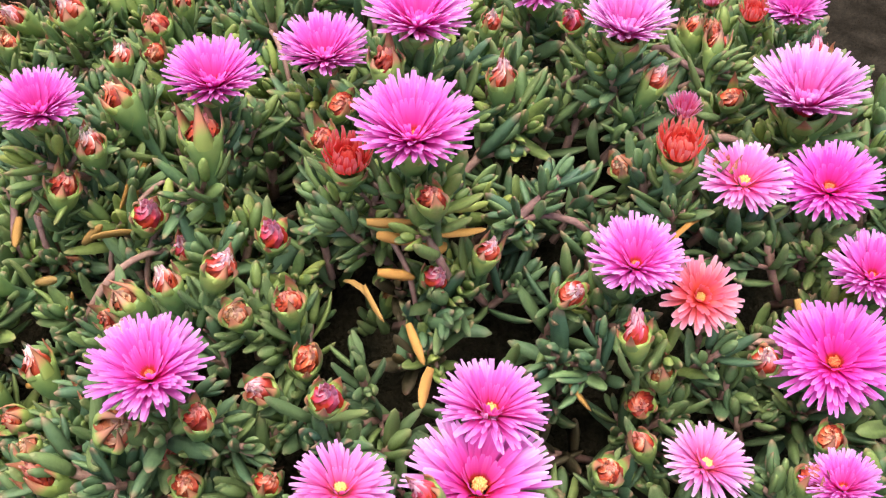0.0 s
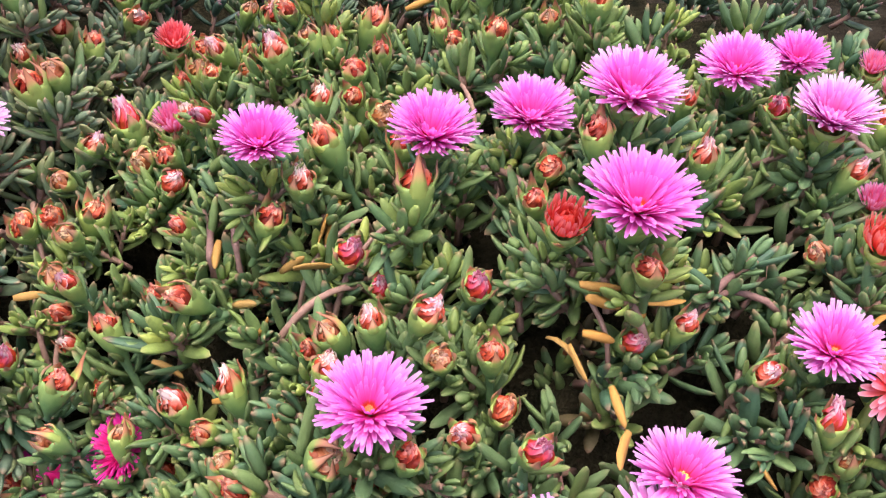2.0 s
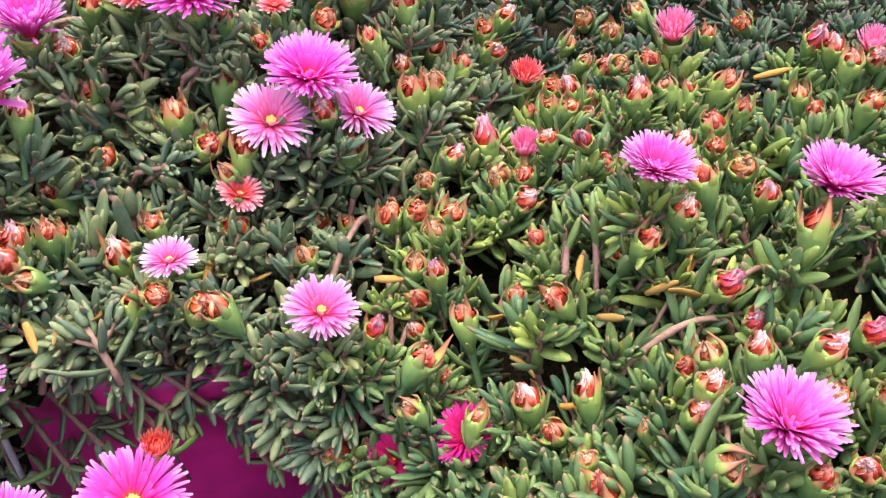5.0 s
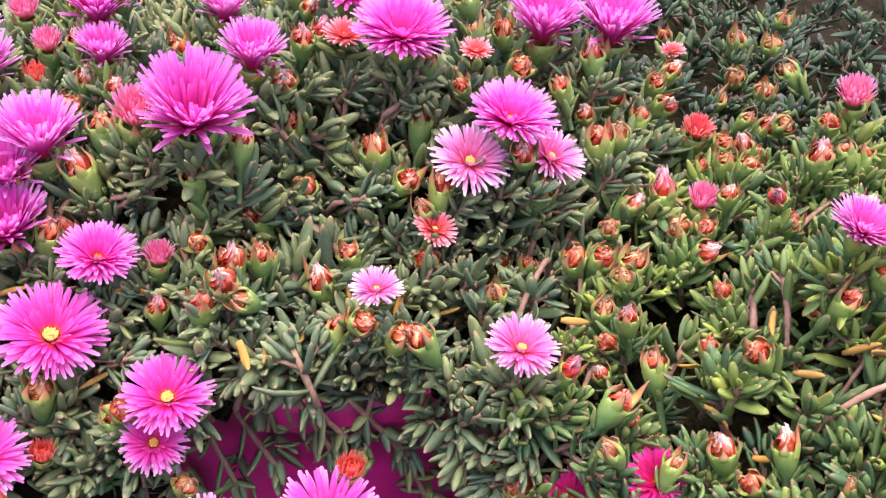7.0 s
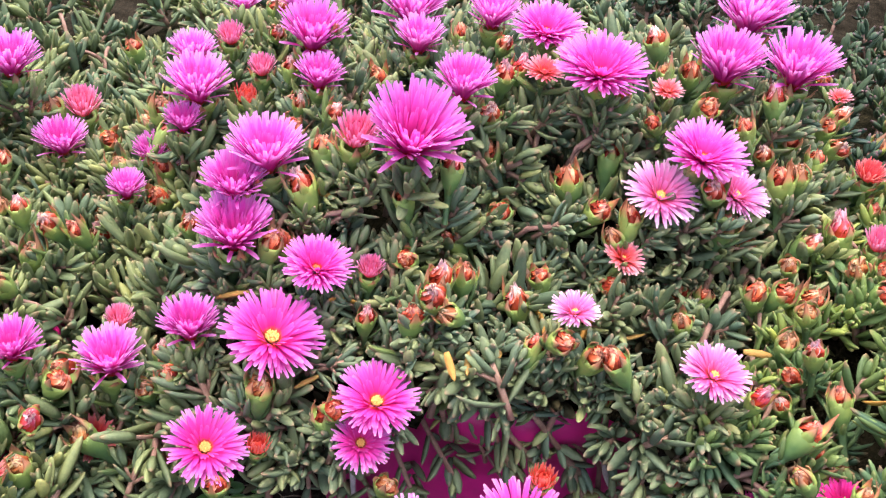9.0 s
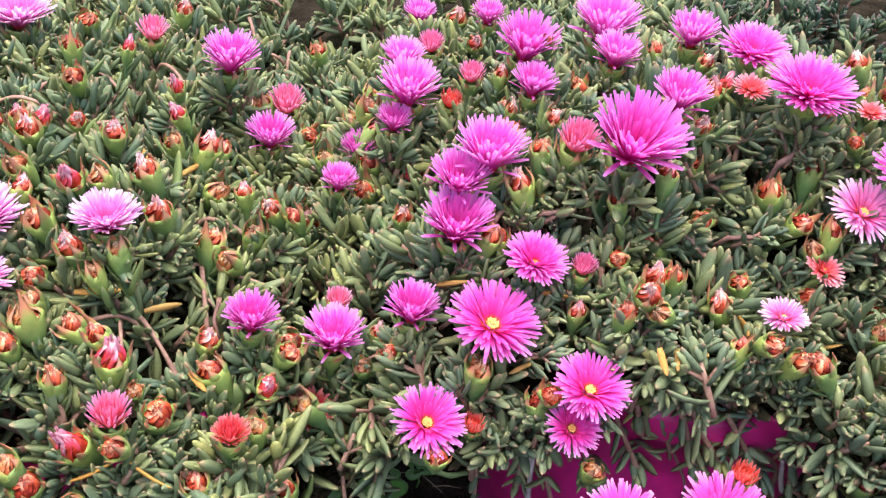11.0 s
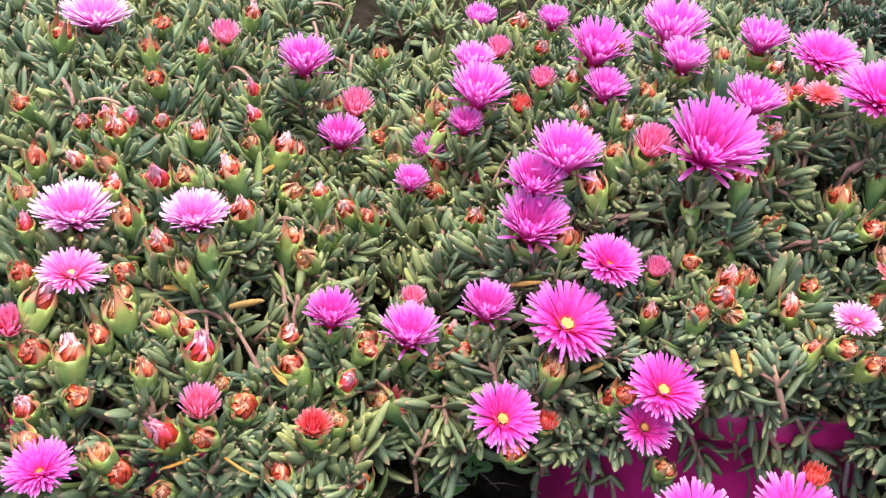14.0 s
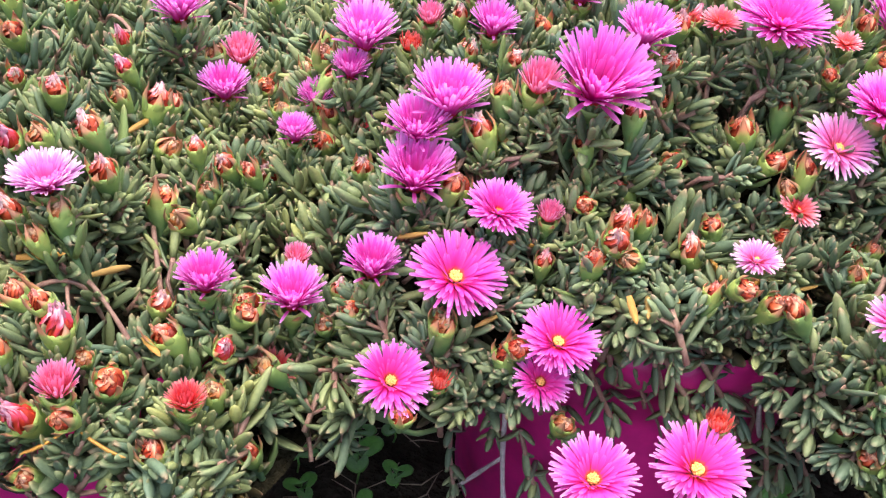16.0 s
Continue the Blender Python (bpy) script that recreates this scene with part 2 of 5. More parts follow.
def tube(points, radii, sides=6, squash=1.0, start=0.0):
    """A closed tube round the points."""
    pts = [Vector(p) for p in points]
    verts, faces, along = [], [], []
    up = Vector((0.31, 0.17, 0.93))
    for i, p in enumerate(pts):
        d = (pts[min(i + 1, len(pts) - 1)] - pts[max(i - 1, 0)]).normalized()
        s = d.cross(up)
        s = s.normalized() if s.length > 1e-4 else Vector((1, 0, 0))
        w = s.cross(d)
        for k in range(sides):
            a = 2 * math.pi * (k + 0.5) / sides
            verts.append(p + radii[i] * (math.cos(a) * s + squash * math.sin(a) * w))
            along.append(start + (1 - start) * i / (len(pts) - 1))
    for i in range(len(pts) - 1):
        for k in range(sides):
            faces.append((i * sides + k, i * sides + (k + 1) % sides, (i + 1) * sides + (k + 1) % sides, (i + 1) * sides + k))
    faces.append(tuple(range(sides))[::-1])
    faces.append(tuple((len(pts) - 1) * sides + k for k in range(sides)))
    return verts, faces, along


def lathe(profile, sides=12, lobes=0.0):
    verts, faces, along = [], [], []
    for i, (r, z) in enumerate(profile):
        for k in range(sides):
            a = 2 * math.pi * k / sides
            q = r * (1 + lobes * math.cos(5 * a))
            verts.append((q * math.cos(a), q * math.sin(a), z))
            along.append(0.3 * i / len(profile))
    for i in range(len(profile) - 1):
        for k in range(sides):
            faces.append((i * sides + k, i * sides + (k + 1) % sides, (i + 1) * sides + (k + 1) % sides, (i + 1) * sides + k))
    return verts, faces, along


LEAF_PROFILE = ((0.0, 0.64), (0.24, 0.93), (0.62, 0.97), (0.91, 0.56), (1.0, 0.12))


# across a leaf: a flattish face above, rounded edges, a blunt keel below
LEAF_SECTION = ((-1.0, 0.26), (-0.60, -0.40), (0.0, -0.70), (0.60, -0.40), (1.0, 0.26), (0.0, 0.28))


def fleshy_leaf(rng, length, radius, bend):
    """A finger-like succulent leaf along +x that curves up."""
    pts, radii = [], []
    for t, w in LEAF_PROFILE:
        a = bend * t
        pts.append((length * t * math.cos(a * 0.5), 0.0, length * t * math.sin(a * 0.5)))
        radii.append(radius * w)
    verts = []
    for i, (x, y, z) in enumerate(pts):
        x0, _, z0 = pts[max(i - 1, 0)]
        x1, _, z1 = pts[min(i + 1, len(pts) - 1)]
        d = math.hypot(x1 - x0, z1 - z0)
        ux, uz, r = (z0 - z1) / d, (x1 - x0) / d, radii[i]
        verts += [(x + q * r * ux, w * r, z + q * r * uz) for w, q in LEAF_SECTION]
    n = len(LEAF_SECTION)
    faces = [(i * n + k, i * n + (k + 1) % n, (i + 1) * n + (k + 1) % n, (i + 1) * n + k) for i in range(len(pts) - 1) for k in range(n)]
    faces += [tuple(range(n))[::-1], tuple((len(pts) - 1) * n + k for k in range(n))]
    return verts, faces, [t for t, _ in LEAF_PROFILE for _ in range(n)]


def moved(part_data, m):
    v, f, a = part_data
    return [m @ Vector(p) for p in v], f, a


def leaf_pairs(rng, axis, start, length, radius, pairs):
    """Crossed pairs of leaves down a branch tip: short and upright at the top, long and spreading below."""
    leaves = []
    first = rng.uniform(0, 360)
    for i in range(pairs):
        z = start - 0.0050 * i ** 1.25 * (length / 0.022)
        for side in (0, 1):
            size = length * (0.46 + 0.54 * min(1, i / 1.6)) * rng.uniform(0.68, 1.20)
            rise = max(26.0, 80.0 - 17.0 * i) + rng.uniform(-15, 13)
            turn = first + 90 * i + 180 * side + rng.uniform(-18, 18)
            m = Matrix.Translation(axis(z)) @ pose(0, 0, 0, 0, 0, turn) @ pose(0.001, 0, 0, 0, -rise, rng.uniform(-8, 8))
            leaves.append((m, size, radius * rng.uniform(0.82, 1.15) * (0.8 + 0.2 * min(1, i)), rng.uniform(-0.10, 0.75)))
    return leaves


def shoot_shape(rng, length, radius, pairs, stem=0.026, sides=2):
    """A leafy branch: its tip, and short side tips that break from below it."""
    s = Shape()
    lean = rng.uniform(-0.25, 0.25)
    axis = lambda z: (lean * z * z * 18, 0.0, z)
    n = 3
    s.add(*tube([axis(-stem * i / n) for i in range(n, -1, -1)], [radius * 0.60] * n + [radius * 0.45], 5))
    leaves = leaf_pairs(rng, axis, 0.0, length, radius, pairs)
    first = rng.uniform(0, 360)
    for k in range(sides):
        low = -rng.uniform(0.35, 0.75) * length
        m = Matrix.Translation(axis(low)) @ pose(0, 0, 0, 0, 0, first + 180 * k + rng.uniform(-35, 35)) @ pose(0, 0, 0, 0, rng.uniform(34, 58), 0)
        out = rng.uniform(0.40, 0.65) * length
        s.add(*moved(tube([(0, 0, 0), (0, 0, out)], [radius * 0.42, radius * 0.36], 4), m))
        leaves += [(m @ q, size, r, bend) for q, size, r, bend in leaf_pairs(rng, lambda z: (0, 0, z), out, length * 0.78, radius * 0.88, 2)]
    return s, leaves


def shoot_mesh(name, rng, length, radius, pairs, material, sides=2):
    s, leaves = shoot_shape(rng, length, radius, pairs, sides=sides)
    stems = len(s.f)
    for m, size, r, bend in leaves:
        s.add(*moved(fleshy_leaf(rng, size, r, bend), m))
    return s.mesh(name, material, stems=stems)


PETAL_WIDTH = (0.52, 0.62, 0.78, 0.93, 1.0, 0.94, 0.56)


def petal_strip(rng, length, width, base, rise0, rise1, curl=0.0, neck=0.0):
    """A strap-shaped channelled petal with a blunt tip that starts at radius base along +x."""
    verts, along = [], []
    x, z = base, -0.0022 * neck
    side, twist, steps = rng.uniform(-0.09, 0.09), rng.uniform(-0.45, 0.45), len(PETAL_WIDTH) - 1
    for i in range(steps + 1):
        t = i / steps
        w = width * PETAL_WIDTH[i] * 0.5
        rise = radians(rise0 + (rise1 - rise0) * t + curl * t * t + neck * max(0.0, 1 - t / 0.34))
        y = side * length * t * t
        c, k = math.cos(twist * t), math.sin(twist * t)
        verts += [(x, y - w * c, z - w * k), (x + (0.012 * length if i == steps else 0), y, z - 0.40 * w), (x, y + w * c, z + w * k)]
        along += [t, t * 0.84, t]
        x += length / steps * math.cos(rise)
        z += length / steps * math.sin(rise)
    faces = [(3 * i + k, 3 * i + k + 1, 3 * i + k + 4, 3 * i + k + 3) for i in range(steps) for k in (0, 1)]
    return verts, faces, along


# rows of: petals, length, width, base radius, rise at base, rise at tip, curl
OPEN = (((56, 0.490, 0.044, 0.078, 18, 23, -6, 34), (54, 0.480, 0.043, 0.072, 28, 32, -6, 28), (48, 0.435, 0.042, 0.065, 38, 42, -6, 16)), ((40, 0.34, 0.039, 0.058, 47, 50, -2), (30, 0.23, 0.035, 0.046, 58, 62, 4)))
FULL = (((58, 0.495, 0.043, 0.075, 24, 30, -6, 34), (56, 0.490, 0.042, 0.070, 34, 39, -6, 28), (50, 0.455, 0.041, 0.062, 43, 48, -6, 18)), ((44, 0.38, 0.039, 0.052, 52, 56, -2), (34, 0.27, 0.035, 0.038, 62, 67, 4)))
CUP = (((7, 0.48, 0.050, 0.090, 26, 22, -12, 36), (46, 0.58, 0.050, 0.085, 46, 50, -8, 24), (44, 0.61, 0.049, 0.080, 55, 59, -6, 16), (40, 0.59, 0.047, 0.070, 61, 66, -4, 8)), ((36, 0.51, 0.045, 0.060, 67, 71, 0), (28, 0.39, 0.042, 0.045, 73, 77, 4)))
DOME = (((54, 0.51, 0.046, 0.085, 33, 37, -8, 32), (52, 0.50, 0.045, 0.08, 42, 46, -8, 24), (46, 0.46, 0.043, 0.07, 50, 54, -6, 14)), ((40, 0.38, 0.041, 0.060, 58, 62, -2), (30, 0.27, 0.038, 0.048, 66, 71, 2)))
BLUSH = (((42, 0.480, 0.050, 0.085, 17, 11, -6, 36), (38, 0.465, 0.048, 0.08, 28, 23, -6, 26)), ((30, 0.38, 0.046, 0.07, 40, 36, 0), (20, 0.21, 0.036, 0.062, 62, 66, 0)))
EYE = (((50, 0.480, 0.046, 0.100, 20, 15, -6, 34), (48, 0.470, 0.045, 0.095, 31, 27, -6, 26)), ((40, 0.42, 0.043, 0.08, 42, 38, -4), (28, 0.27, 0.036, 0.068, 58, 58, 0)))
WHORLS = {
    "daisy": (((50, 0.480, 0.044, 0.085, 17, 12, -6, 36), (48, 0.475, 0.043, 0.08, 28, 23, -6, 28), (40, 0.430, 0.041, 0.075, 39, 34, -4, 16)), ((32, 0.36, 0.038, 0.065, 54, 52, 0), (24, 0.23, 0.033, 0.058, 67, 72, 4))),
    "open": OPEN, "full": FULL, "cup": CUP, "pale_cup": DOME, "eye": EYE, "blush": BLUSH, "pink": BLUSH, "magenta": OPEN,
    "tuft": (((36, 0.52, 0.056, 0.16, 54, 64, -8), (36, 0.60, 0.054, 0.13, 64, 72, 0)), ((32, 0.64, 0.050, 0.09, 74, 80, 6), (26, 0.60, 0.046, 0.05, 83, 88, 6))),
    "ruff": (((42, 0.46, 0.050, 0.15, 44, 56, -10), (42, 0.53, 0.048, 0.12, 56, 66, 0)), ((38, 0.56, 0.046, 0.08, 68, 76, 8), (30, 0.52, 0.044, 0.05, 79, 86, 8))),
    "coral": (((28, 0.47, 0.074, 0.06, 18, 18, -4), (24, 0.43, 0.070, 0.06, 32, 28, 0)), ((22, 0.32, 0.060, 0.05, 52, 50, 0), (16, 0.20, 0.050, 0.05, 70, 80, 0))),
    "half": (((40, 0.56, 0.062, 0.20, 48, 80, 24), (38, 0.52, 0.060, 0.16, 62, 95, 32)), ((32, 0.46, 0.056, 0.11, 76, 106, 30), (24, 0.36, 0.050, 0.06, 86, 100, 12))),
}


def petal_ring(name, rng, whorls, material, deep=1.0):
    s = Shape()
    for count, length, width, base, r0, r1, curl, *neck in whorls:
        phase = rng.uniform(0, 360)
        for i in range(count):
            turn = phase + 360 * i / count + rng.uniform(-4.5, 4.5)
            strip = petal_strip(rng, length * rng.choice((0.86, 0.95, 0.98, 1.0)) * rng.uniform(0.95, 1.05), width * rng.uniform(0.85, 1.18), base, r0 + rng.uniform(-6, 6), r1 + rng.uniform(-9, 8), curl * rng.uniform(0.3, 1.6), *neck)
            s.add(*moved(strip, pose(0, 0, rng.uniform(-0.012, 0.012), 0, 0, turn)))
    s.a = [v * deep for v in s.a]
    return s.mesh(name, material)


def stamen_mesh(name, rng, spread, low=0.0, material=STAMEN):
    s = Shape()
    for i in range(64):
        r, a = spread * math.sqrt((i + 0.5) / 64), 2.4 * i
        x, y, h = r * math.cos(a), r * math.sin(a), 0.058 - low - 0.30 * r + rng.uniform(-0.016, 0.016)
        s.add(*tube([(x * 0.6, y * 0.6, -0.03), (x * 0.9, y * 0.9, h * 0.6), (x, y, h), (x * 1.03, y * 1.03, h + 0.022)], [0.005, 0.006, 0.0125, 0.004], 4))
    return s.mesh(name, material)


def sepal_mesh(name, rng, length, width, close):
    """A fleshy three-cornered lobe that grows out of the cup and stands round the petals, its point dry and brown."""
    s = Shape()
    rows, verts, along = 7, [], []
    sway = rng.uniform(-0.10, 0.10)
    for i in range(rows + 1):
        t = i / rows
        w = width * 0.5 * (1 - t ** 1.2) * (0.95 + 0.15 * t) + 0.010
        x = 0.425 + 0.085 * math.sin(math.pi * min(1.0, t * 1.1)) - close * t * t + 0.012 * rng.uniform(-1, 1)
        z = -0.16 + (length + 0.16) * t
        thick = 0.075 * (1 - 0.7 * t)
        wrap = 0.55 * w * w / 0.45
        y = sway * t * t
        for dy, dx in ((-w, -wrap), (-w * 0.5, thick * 0.75 - wrap * 0.25), (0.0, thick), (w * 0.5, thick * 0.75 - wrap * 0.25), (w, -wrap), (0.0, -thick * 0.5)):
            verts.append((x + dx, y + dy, z + (0.02 * rng.uniform(-1, 1) if t > 0.6 else 0)))
            along.append(max(0.0, min(1.0, 0.26 + 0.66 * t + (0.16 * t if abs(dy) > 0.8 * w else 0.0))))
    faces = []
    for i in range(rows):
        for k in range(6):
            faces.append((6 * i + k, 6 * i + (k + 1) % 6, 6 * i + 6 + (k + 1) % 6, 6 * i + 6 + k))
    faces.append(tuple(rows * 6 + k for k in range(6)))
    return s.add(verts, faces, along).mesh(name, CALYX)


def bud_tip_mesh(name, rng, kind):
    """The crumpled, spirally wrapped petals that show between the lobes."""
    s = Shape()
    high = {"orange": 0.30, "pale": 0.42, "rose": 0.60, "green": 0.20}[kind]
    v, f, a = lathe([(0.35, -0.1), (0.31, 0.04), (0.20, 0.04 + high * 0.42), (0.08, 0.04 + high * 0.60), (0.01, 0.04 + high * 0.64)], 12)
    s.add(v, f, [0.04] * len(v))
    lean_x, lean_y = rng.uniform(-0.07, 0.07), rng.uniform(-0.07, 0.07)
    for i in range(30):
        wrapped = i < 12
        turn = (30 * i if wrapped else 137.5 * i) + rng.uniform(-12, 12)
        top = 0.06 + high * (rng.uniform(0.75, 1.05) if wrapped else rng.uniform(0.95, 1.30))
        swirl, shut = (radians(rng.uniform(45, 95)), rng.uniform(0.78, 0.98)) if wrapped else (radians(rng.uniform(-60, 60)), rng.uniform(0.25, 0.75))
        wide, start = (rng.uniform(0.075, 0.13), rng.uniform(0.31, 0.41)) if wrapped else (rng.uniform(0.030, 0.06), rng.uniform(0.08, 0.26))
        tone = rng.uniform(-0.40, 0.15) if wrapped else rng.uniform(-0.1, 0.40)
        verts, along = [], []
        for k in range(7):
            t = k / 6
            r = start * (1 - t ** 1.9 * shut) + 0.042 * rng.uniform(-1, 1)
            z = top * t - (0.10 if k == 0 else 0.0)
            w = wide * (math.sin(math.pi * (0.28 + 0.56 * t)) if wrapped else 0.6 + 0.6 * t) + 0.01
            for q in (-1, 0, 1):
                turned = swirl * t + q * w / max(r, 0.16)
                rr = r + (0.045 if q == 0 else 0.02 if q > 0 else -0.035) + 0.018 * rng.uniform(-1, 1)
                verts.append((rr * math.cos(turned), rr * math.sin(turned), z + 0.055 * rng.uniform(-1, 1) + (0.03 if q > 0 else 0)))
                along.append(min(1.0, max(0.0, t + tone + (0.22 if q > 0 else -0.10) + 0.18 * rng.uniform(-1, 1))))
        faces = [(3 * k + q, 3 * k + q + 1, 3 * k + q + 4, 3 * k + q + 3) for k in range(6) for q in (0, 1)]
        verts, faces, along = moved((verts, faces, along), pose(0, 0, 0, 0, 0, turn))
        s.add([(v[0] + lean_x * max(0, v[2]) / high, v[1] + lean_y * max(0, v[2]) / high, v[2]) for v in verts], faces, along)
    return s.mesh(name, TIP[kind])


def cup_mesh(name, rng, stalk):
    """The fleshy green goblet under a bud or flower, running down into its stalk."""
    s = Shape()
    lean = rng.uniform(-0.35, 0.35)
    profile = [(0.125, -0.92 - stalk), (0.13, -0.92 - stalk * 0.6), (0.145, -0.92 - stalk * 0.25), (0.19, -0.90), (0.27, -0.76), (0.36, -0.57), (0.43, -0.37), (0.468, -0.18), (0.475, -0.06), (0.44, 0.0), (0.40, 0.01), (0.34, -0.08)]
    v, f, a = lathe(profile, 15, 0.045)
    bent = [(x + lean * 0.35 * max(0.0, -0.6 - z) ** 2 / max(stalk, 0.5), y, z) for x, y, z in v]
    return s.add(bent, f, [max(0.0, min(0.30, 0.34 + 0.36 * z)) for x, y, z in v]).mesh(name, CALYX)


def bract_mesh(name, rng, length):
    s = Shape()
    s.add(*moved(fleshy_leaf(rng, length, 0.165, rng.uniform(0.1, 0.8)), pose(0.10, 0, 0, 0, -rng.uniform(28, 58), 0)))
    return s.mesh(name, BRACT)


# ---- shared meshes ----
rng = random.Random(7)
# spread, depth and colour of the stamens where they show
CENTRE = {"eye": (0.066, 0.014), "pink": (0.056, 0.010), "blush": (0.056, 0.010), "daisy": (0.048, 0.015), "coral": (0.056, 0.010), "open": (0.042, 0.035, ANTHER)}
FLOWER_MESH = {k: [(petal_ring("outer_petals", rng, w[0], PETAL[k]), petal_ring("inner_petals", rng, w[1], PETAL[k], 0.7), stamen_mesh("flower_centre", rng, *CENTRE.get(k, (0.032, 0.045, ANTHER)))) for _ in range(5)] for k, w in WHORLS.items()}
CUP_MESH = [cup_mesh("cup", rng, 1.2) for _ in range(5)]
SHORT_CUP_MESH = [cup_mesh("cup", rng, 0.25) for _ in range(4)]
BRACT_MESH = [bract_mesh("bract", rng, rng.uniform(0.95, 1.5)) for _ in range(8)]
SEPAL_MESH = {k: [sepal_mesh("sepal", rng, l * rng.uniform(0.75, 1.25), 0.50 * rng.uniform(0.75, 1.1), c + rng.uniform(-0.26, 0.14)) for _ in range(6)] for k, l, c in (("orange", 0.60, 0.09), ("pale", 0.54, 0.04), ("rose", 0.48, 0.0), ("green", 0.62, 0.26), ("flower", 0.36, -0.12))}
TIP_MESH = {k: [bud_tip_mesh("petal_tip", rng, k) for _ in range(5)] for k in TIP}
SHOOT_SIZE = {"right": (0.0222, 0.00272, 4), "middle": (0.0188, 0.00266, 4), "left": (0.0262, 0.00318, 4), "back": (0.0180, 0.0029, 4), "young": (0.0212, 0.00270, 4), "old_shaded": (0.0185, 0.0027, 4)}
SHOOT_MESH = {k: [shoot_mesh("shoot", rng, l * rng.uniform(0.85, 1.15), r, n, LEAF[k], 0 if k == "old_shaded" else 2) for _ in range(14)] for k, (l, r, n) in SHOOT_SIZE.items()}


# ---- things and parts ----
def thing(name, at, label, category, group="", kind=""):
    ob = new(name)
    ob.location = at
    ob.empty_display_size = 0.02
    return tagged(ob, label, category, group, kind)


def attach(ob, parent, m):
    """Puts a part of a thing at the world pose m."""
    ob.parent = parent
    ob.matrix_basis = Matrix.Translation(-parent.location) @ m
    return ob


def inside(name, data, parent, m=None):
    """A piece of a part, posed in the part's own space."""
    ob = new(name, data)
    ob.parent = parent
    if m is not None:
        ob.matrix_basis = m
    return ob


def facing(at, normal, size, turn):
    q = Vector((0, 0, 1)).rotation_difference(Vector(normal).normalized())
    return Matrix.Translation(at) @ q.to_matrix().to_4x4() @ pose(0, 0, 0, 0, 0, turn) @ Matrix.Scale(size, 4)


PLACED, BLOOM = [], []
KINDS = {}
lay = random.Random(21)

# where the leafy mat ends towards the walk
EDGE = [(-1.2, 0.0), (-0.9, -0.12), (-0.75, -0.13), (-0.70, -0.122), (-0.665, -0.104), (-0.63, -0.080), (-0.60, -0.045), (-0.58, -0.026), (-0.55, -0.026), (-0.525, -0.012), (-0.51, -0.002), (-0.50, 0.060), (-0.47, 0.084), (-0.43, 0.105), (-0.39, 0.13), (-0.36, 0.162), (-0.34, 0.178), (-0.31, 0.190), (-0.28, 0.186), (-0.25, 0.178), (-0.22, 0.172), (-0.16, 0.147), (-0.10, 0.112), (0.02, 0.105), (0.3, 0.10)]


def front(x):
    return float(np.interp(x, [e[0] for e in EDGE], [e[1] for e in EDGE]))


def held(plant, at, normal, size):
    """Whether a flower or bud hangs at the mat's edge; then a side stem holds it."""
    x, y, z = at
    if y > front(x) + 0.03:
        return False
    foot = Vector(at) - Vector(normal).normalized() * size
    lift = 0.0 if z < 0.24 else -0.012
    bare_stem(plant, [tuple(foot), (x * 0.98 + plant.location.x * 0.02, y + 0.016, foot.z - 0.004 + lift), (x * 0.94 + plant.location.x * 0.06, y + 0.036, foot.z - 0.006 + 2 * lift)], 0.0017, BRACT)
    return True


def wood_ends(plant, pts):
    """Sinks a branch's lower end into the mat and tops its upper end with a shoot."""
    if pts[0].z < pts[-1].z:
        pts = pts[::-1]
    out = (pts[-1] - pts[-2]).normalized()
    pts = pts + [pts[-1] + out * 0.006 + Vector((0, 0.003, -0.006)), pts[-1] + out * 0.010 + Vector((0, 0.010, -0.034))]
    m = facing(tuple(pts[0] + Vector((0, 0, 0.004))), tuple((pts[0] - pts[1]).normalized() + Vector((0, 0, 0.6))), 0.85, lay.uniform(0, 360))
    attach(new("shoot", lay.choice(SHOOT_MESH[KINDS[plant]])), plant, m)
    return pts


def bare_stem(plant, points, radius, material):
    pts = [Vector(p) for p in points]
    fine = []
    for i in range(len(pts) - 1):
        a, b, c, d = pts[max(i - 1, 0)], pts[i], pts[i + 1], pts[min(i + 2, len(pts) - 1)]
        for k in range(4):
            t = k / 4
            fine.append(0.5 * ((2 * b) + (c - a) * t + (2 * a - 5 * b + 4 * c - d) * t * t + (3 * b - a - 3 * c + d) * t ** 3))
    fine.append(pts[-1])
    if material is WOOD:
        fine = wood_ends(plant, fine)
    v, f, a = tube(fine, [radius * (0.86 + 0.30 * noise.noise(p * 160)) for p in fine], 7)
    return attach(new("stem", mesh("stem", v, f, [0.2] * len(v), material)), plant, Matrix.Identity(4))


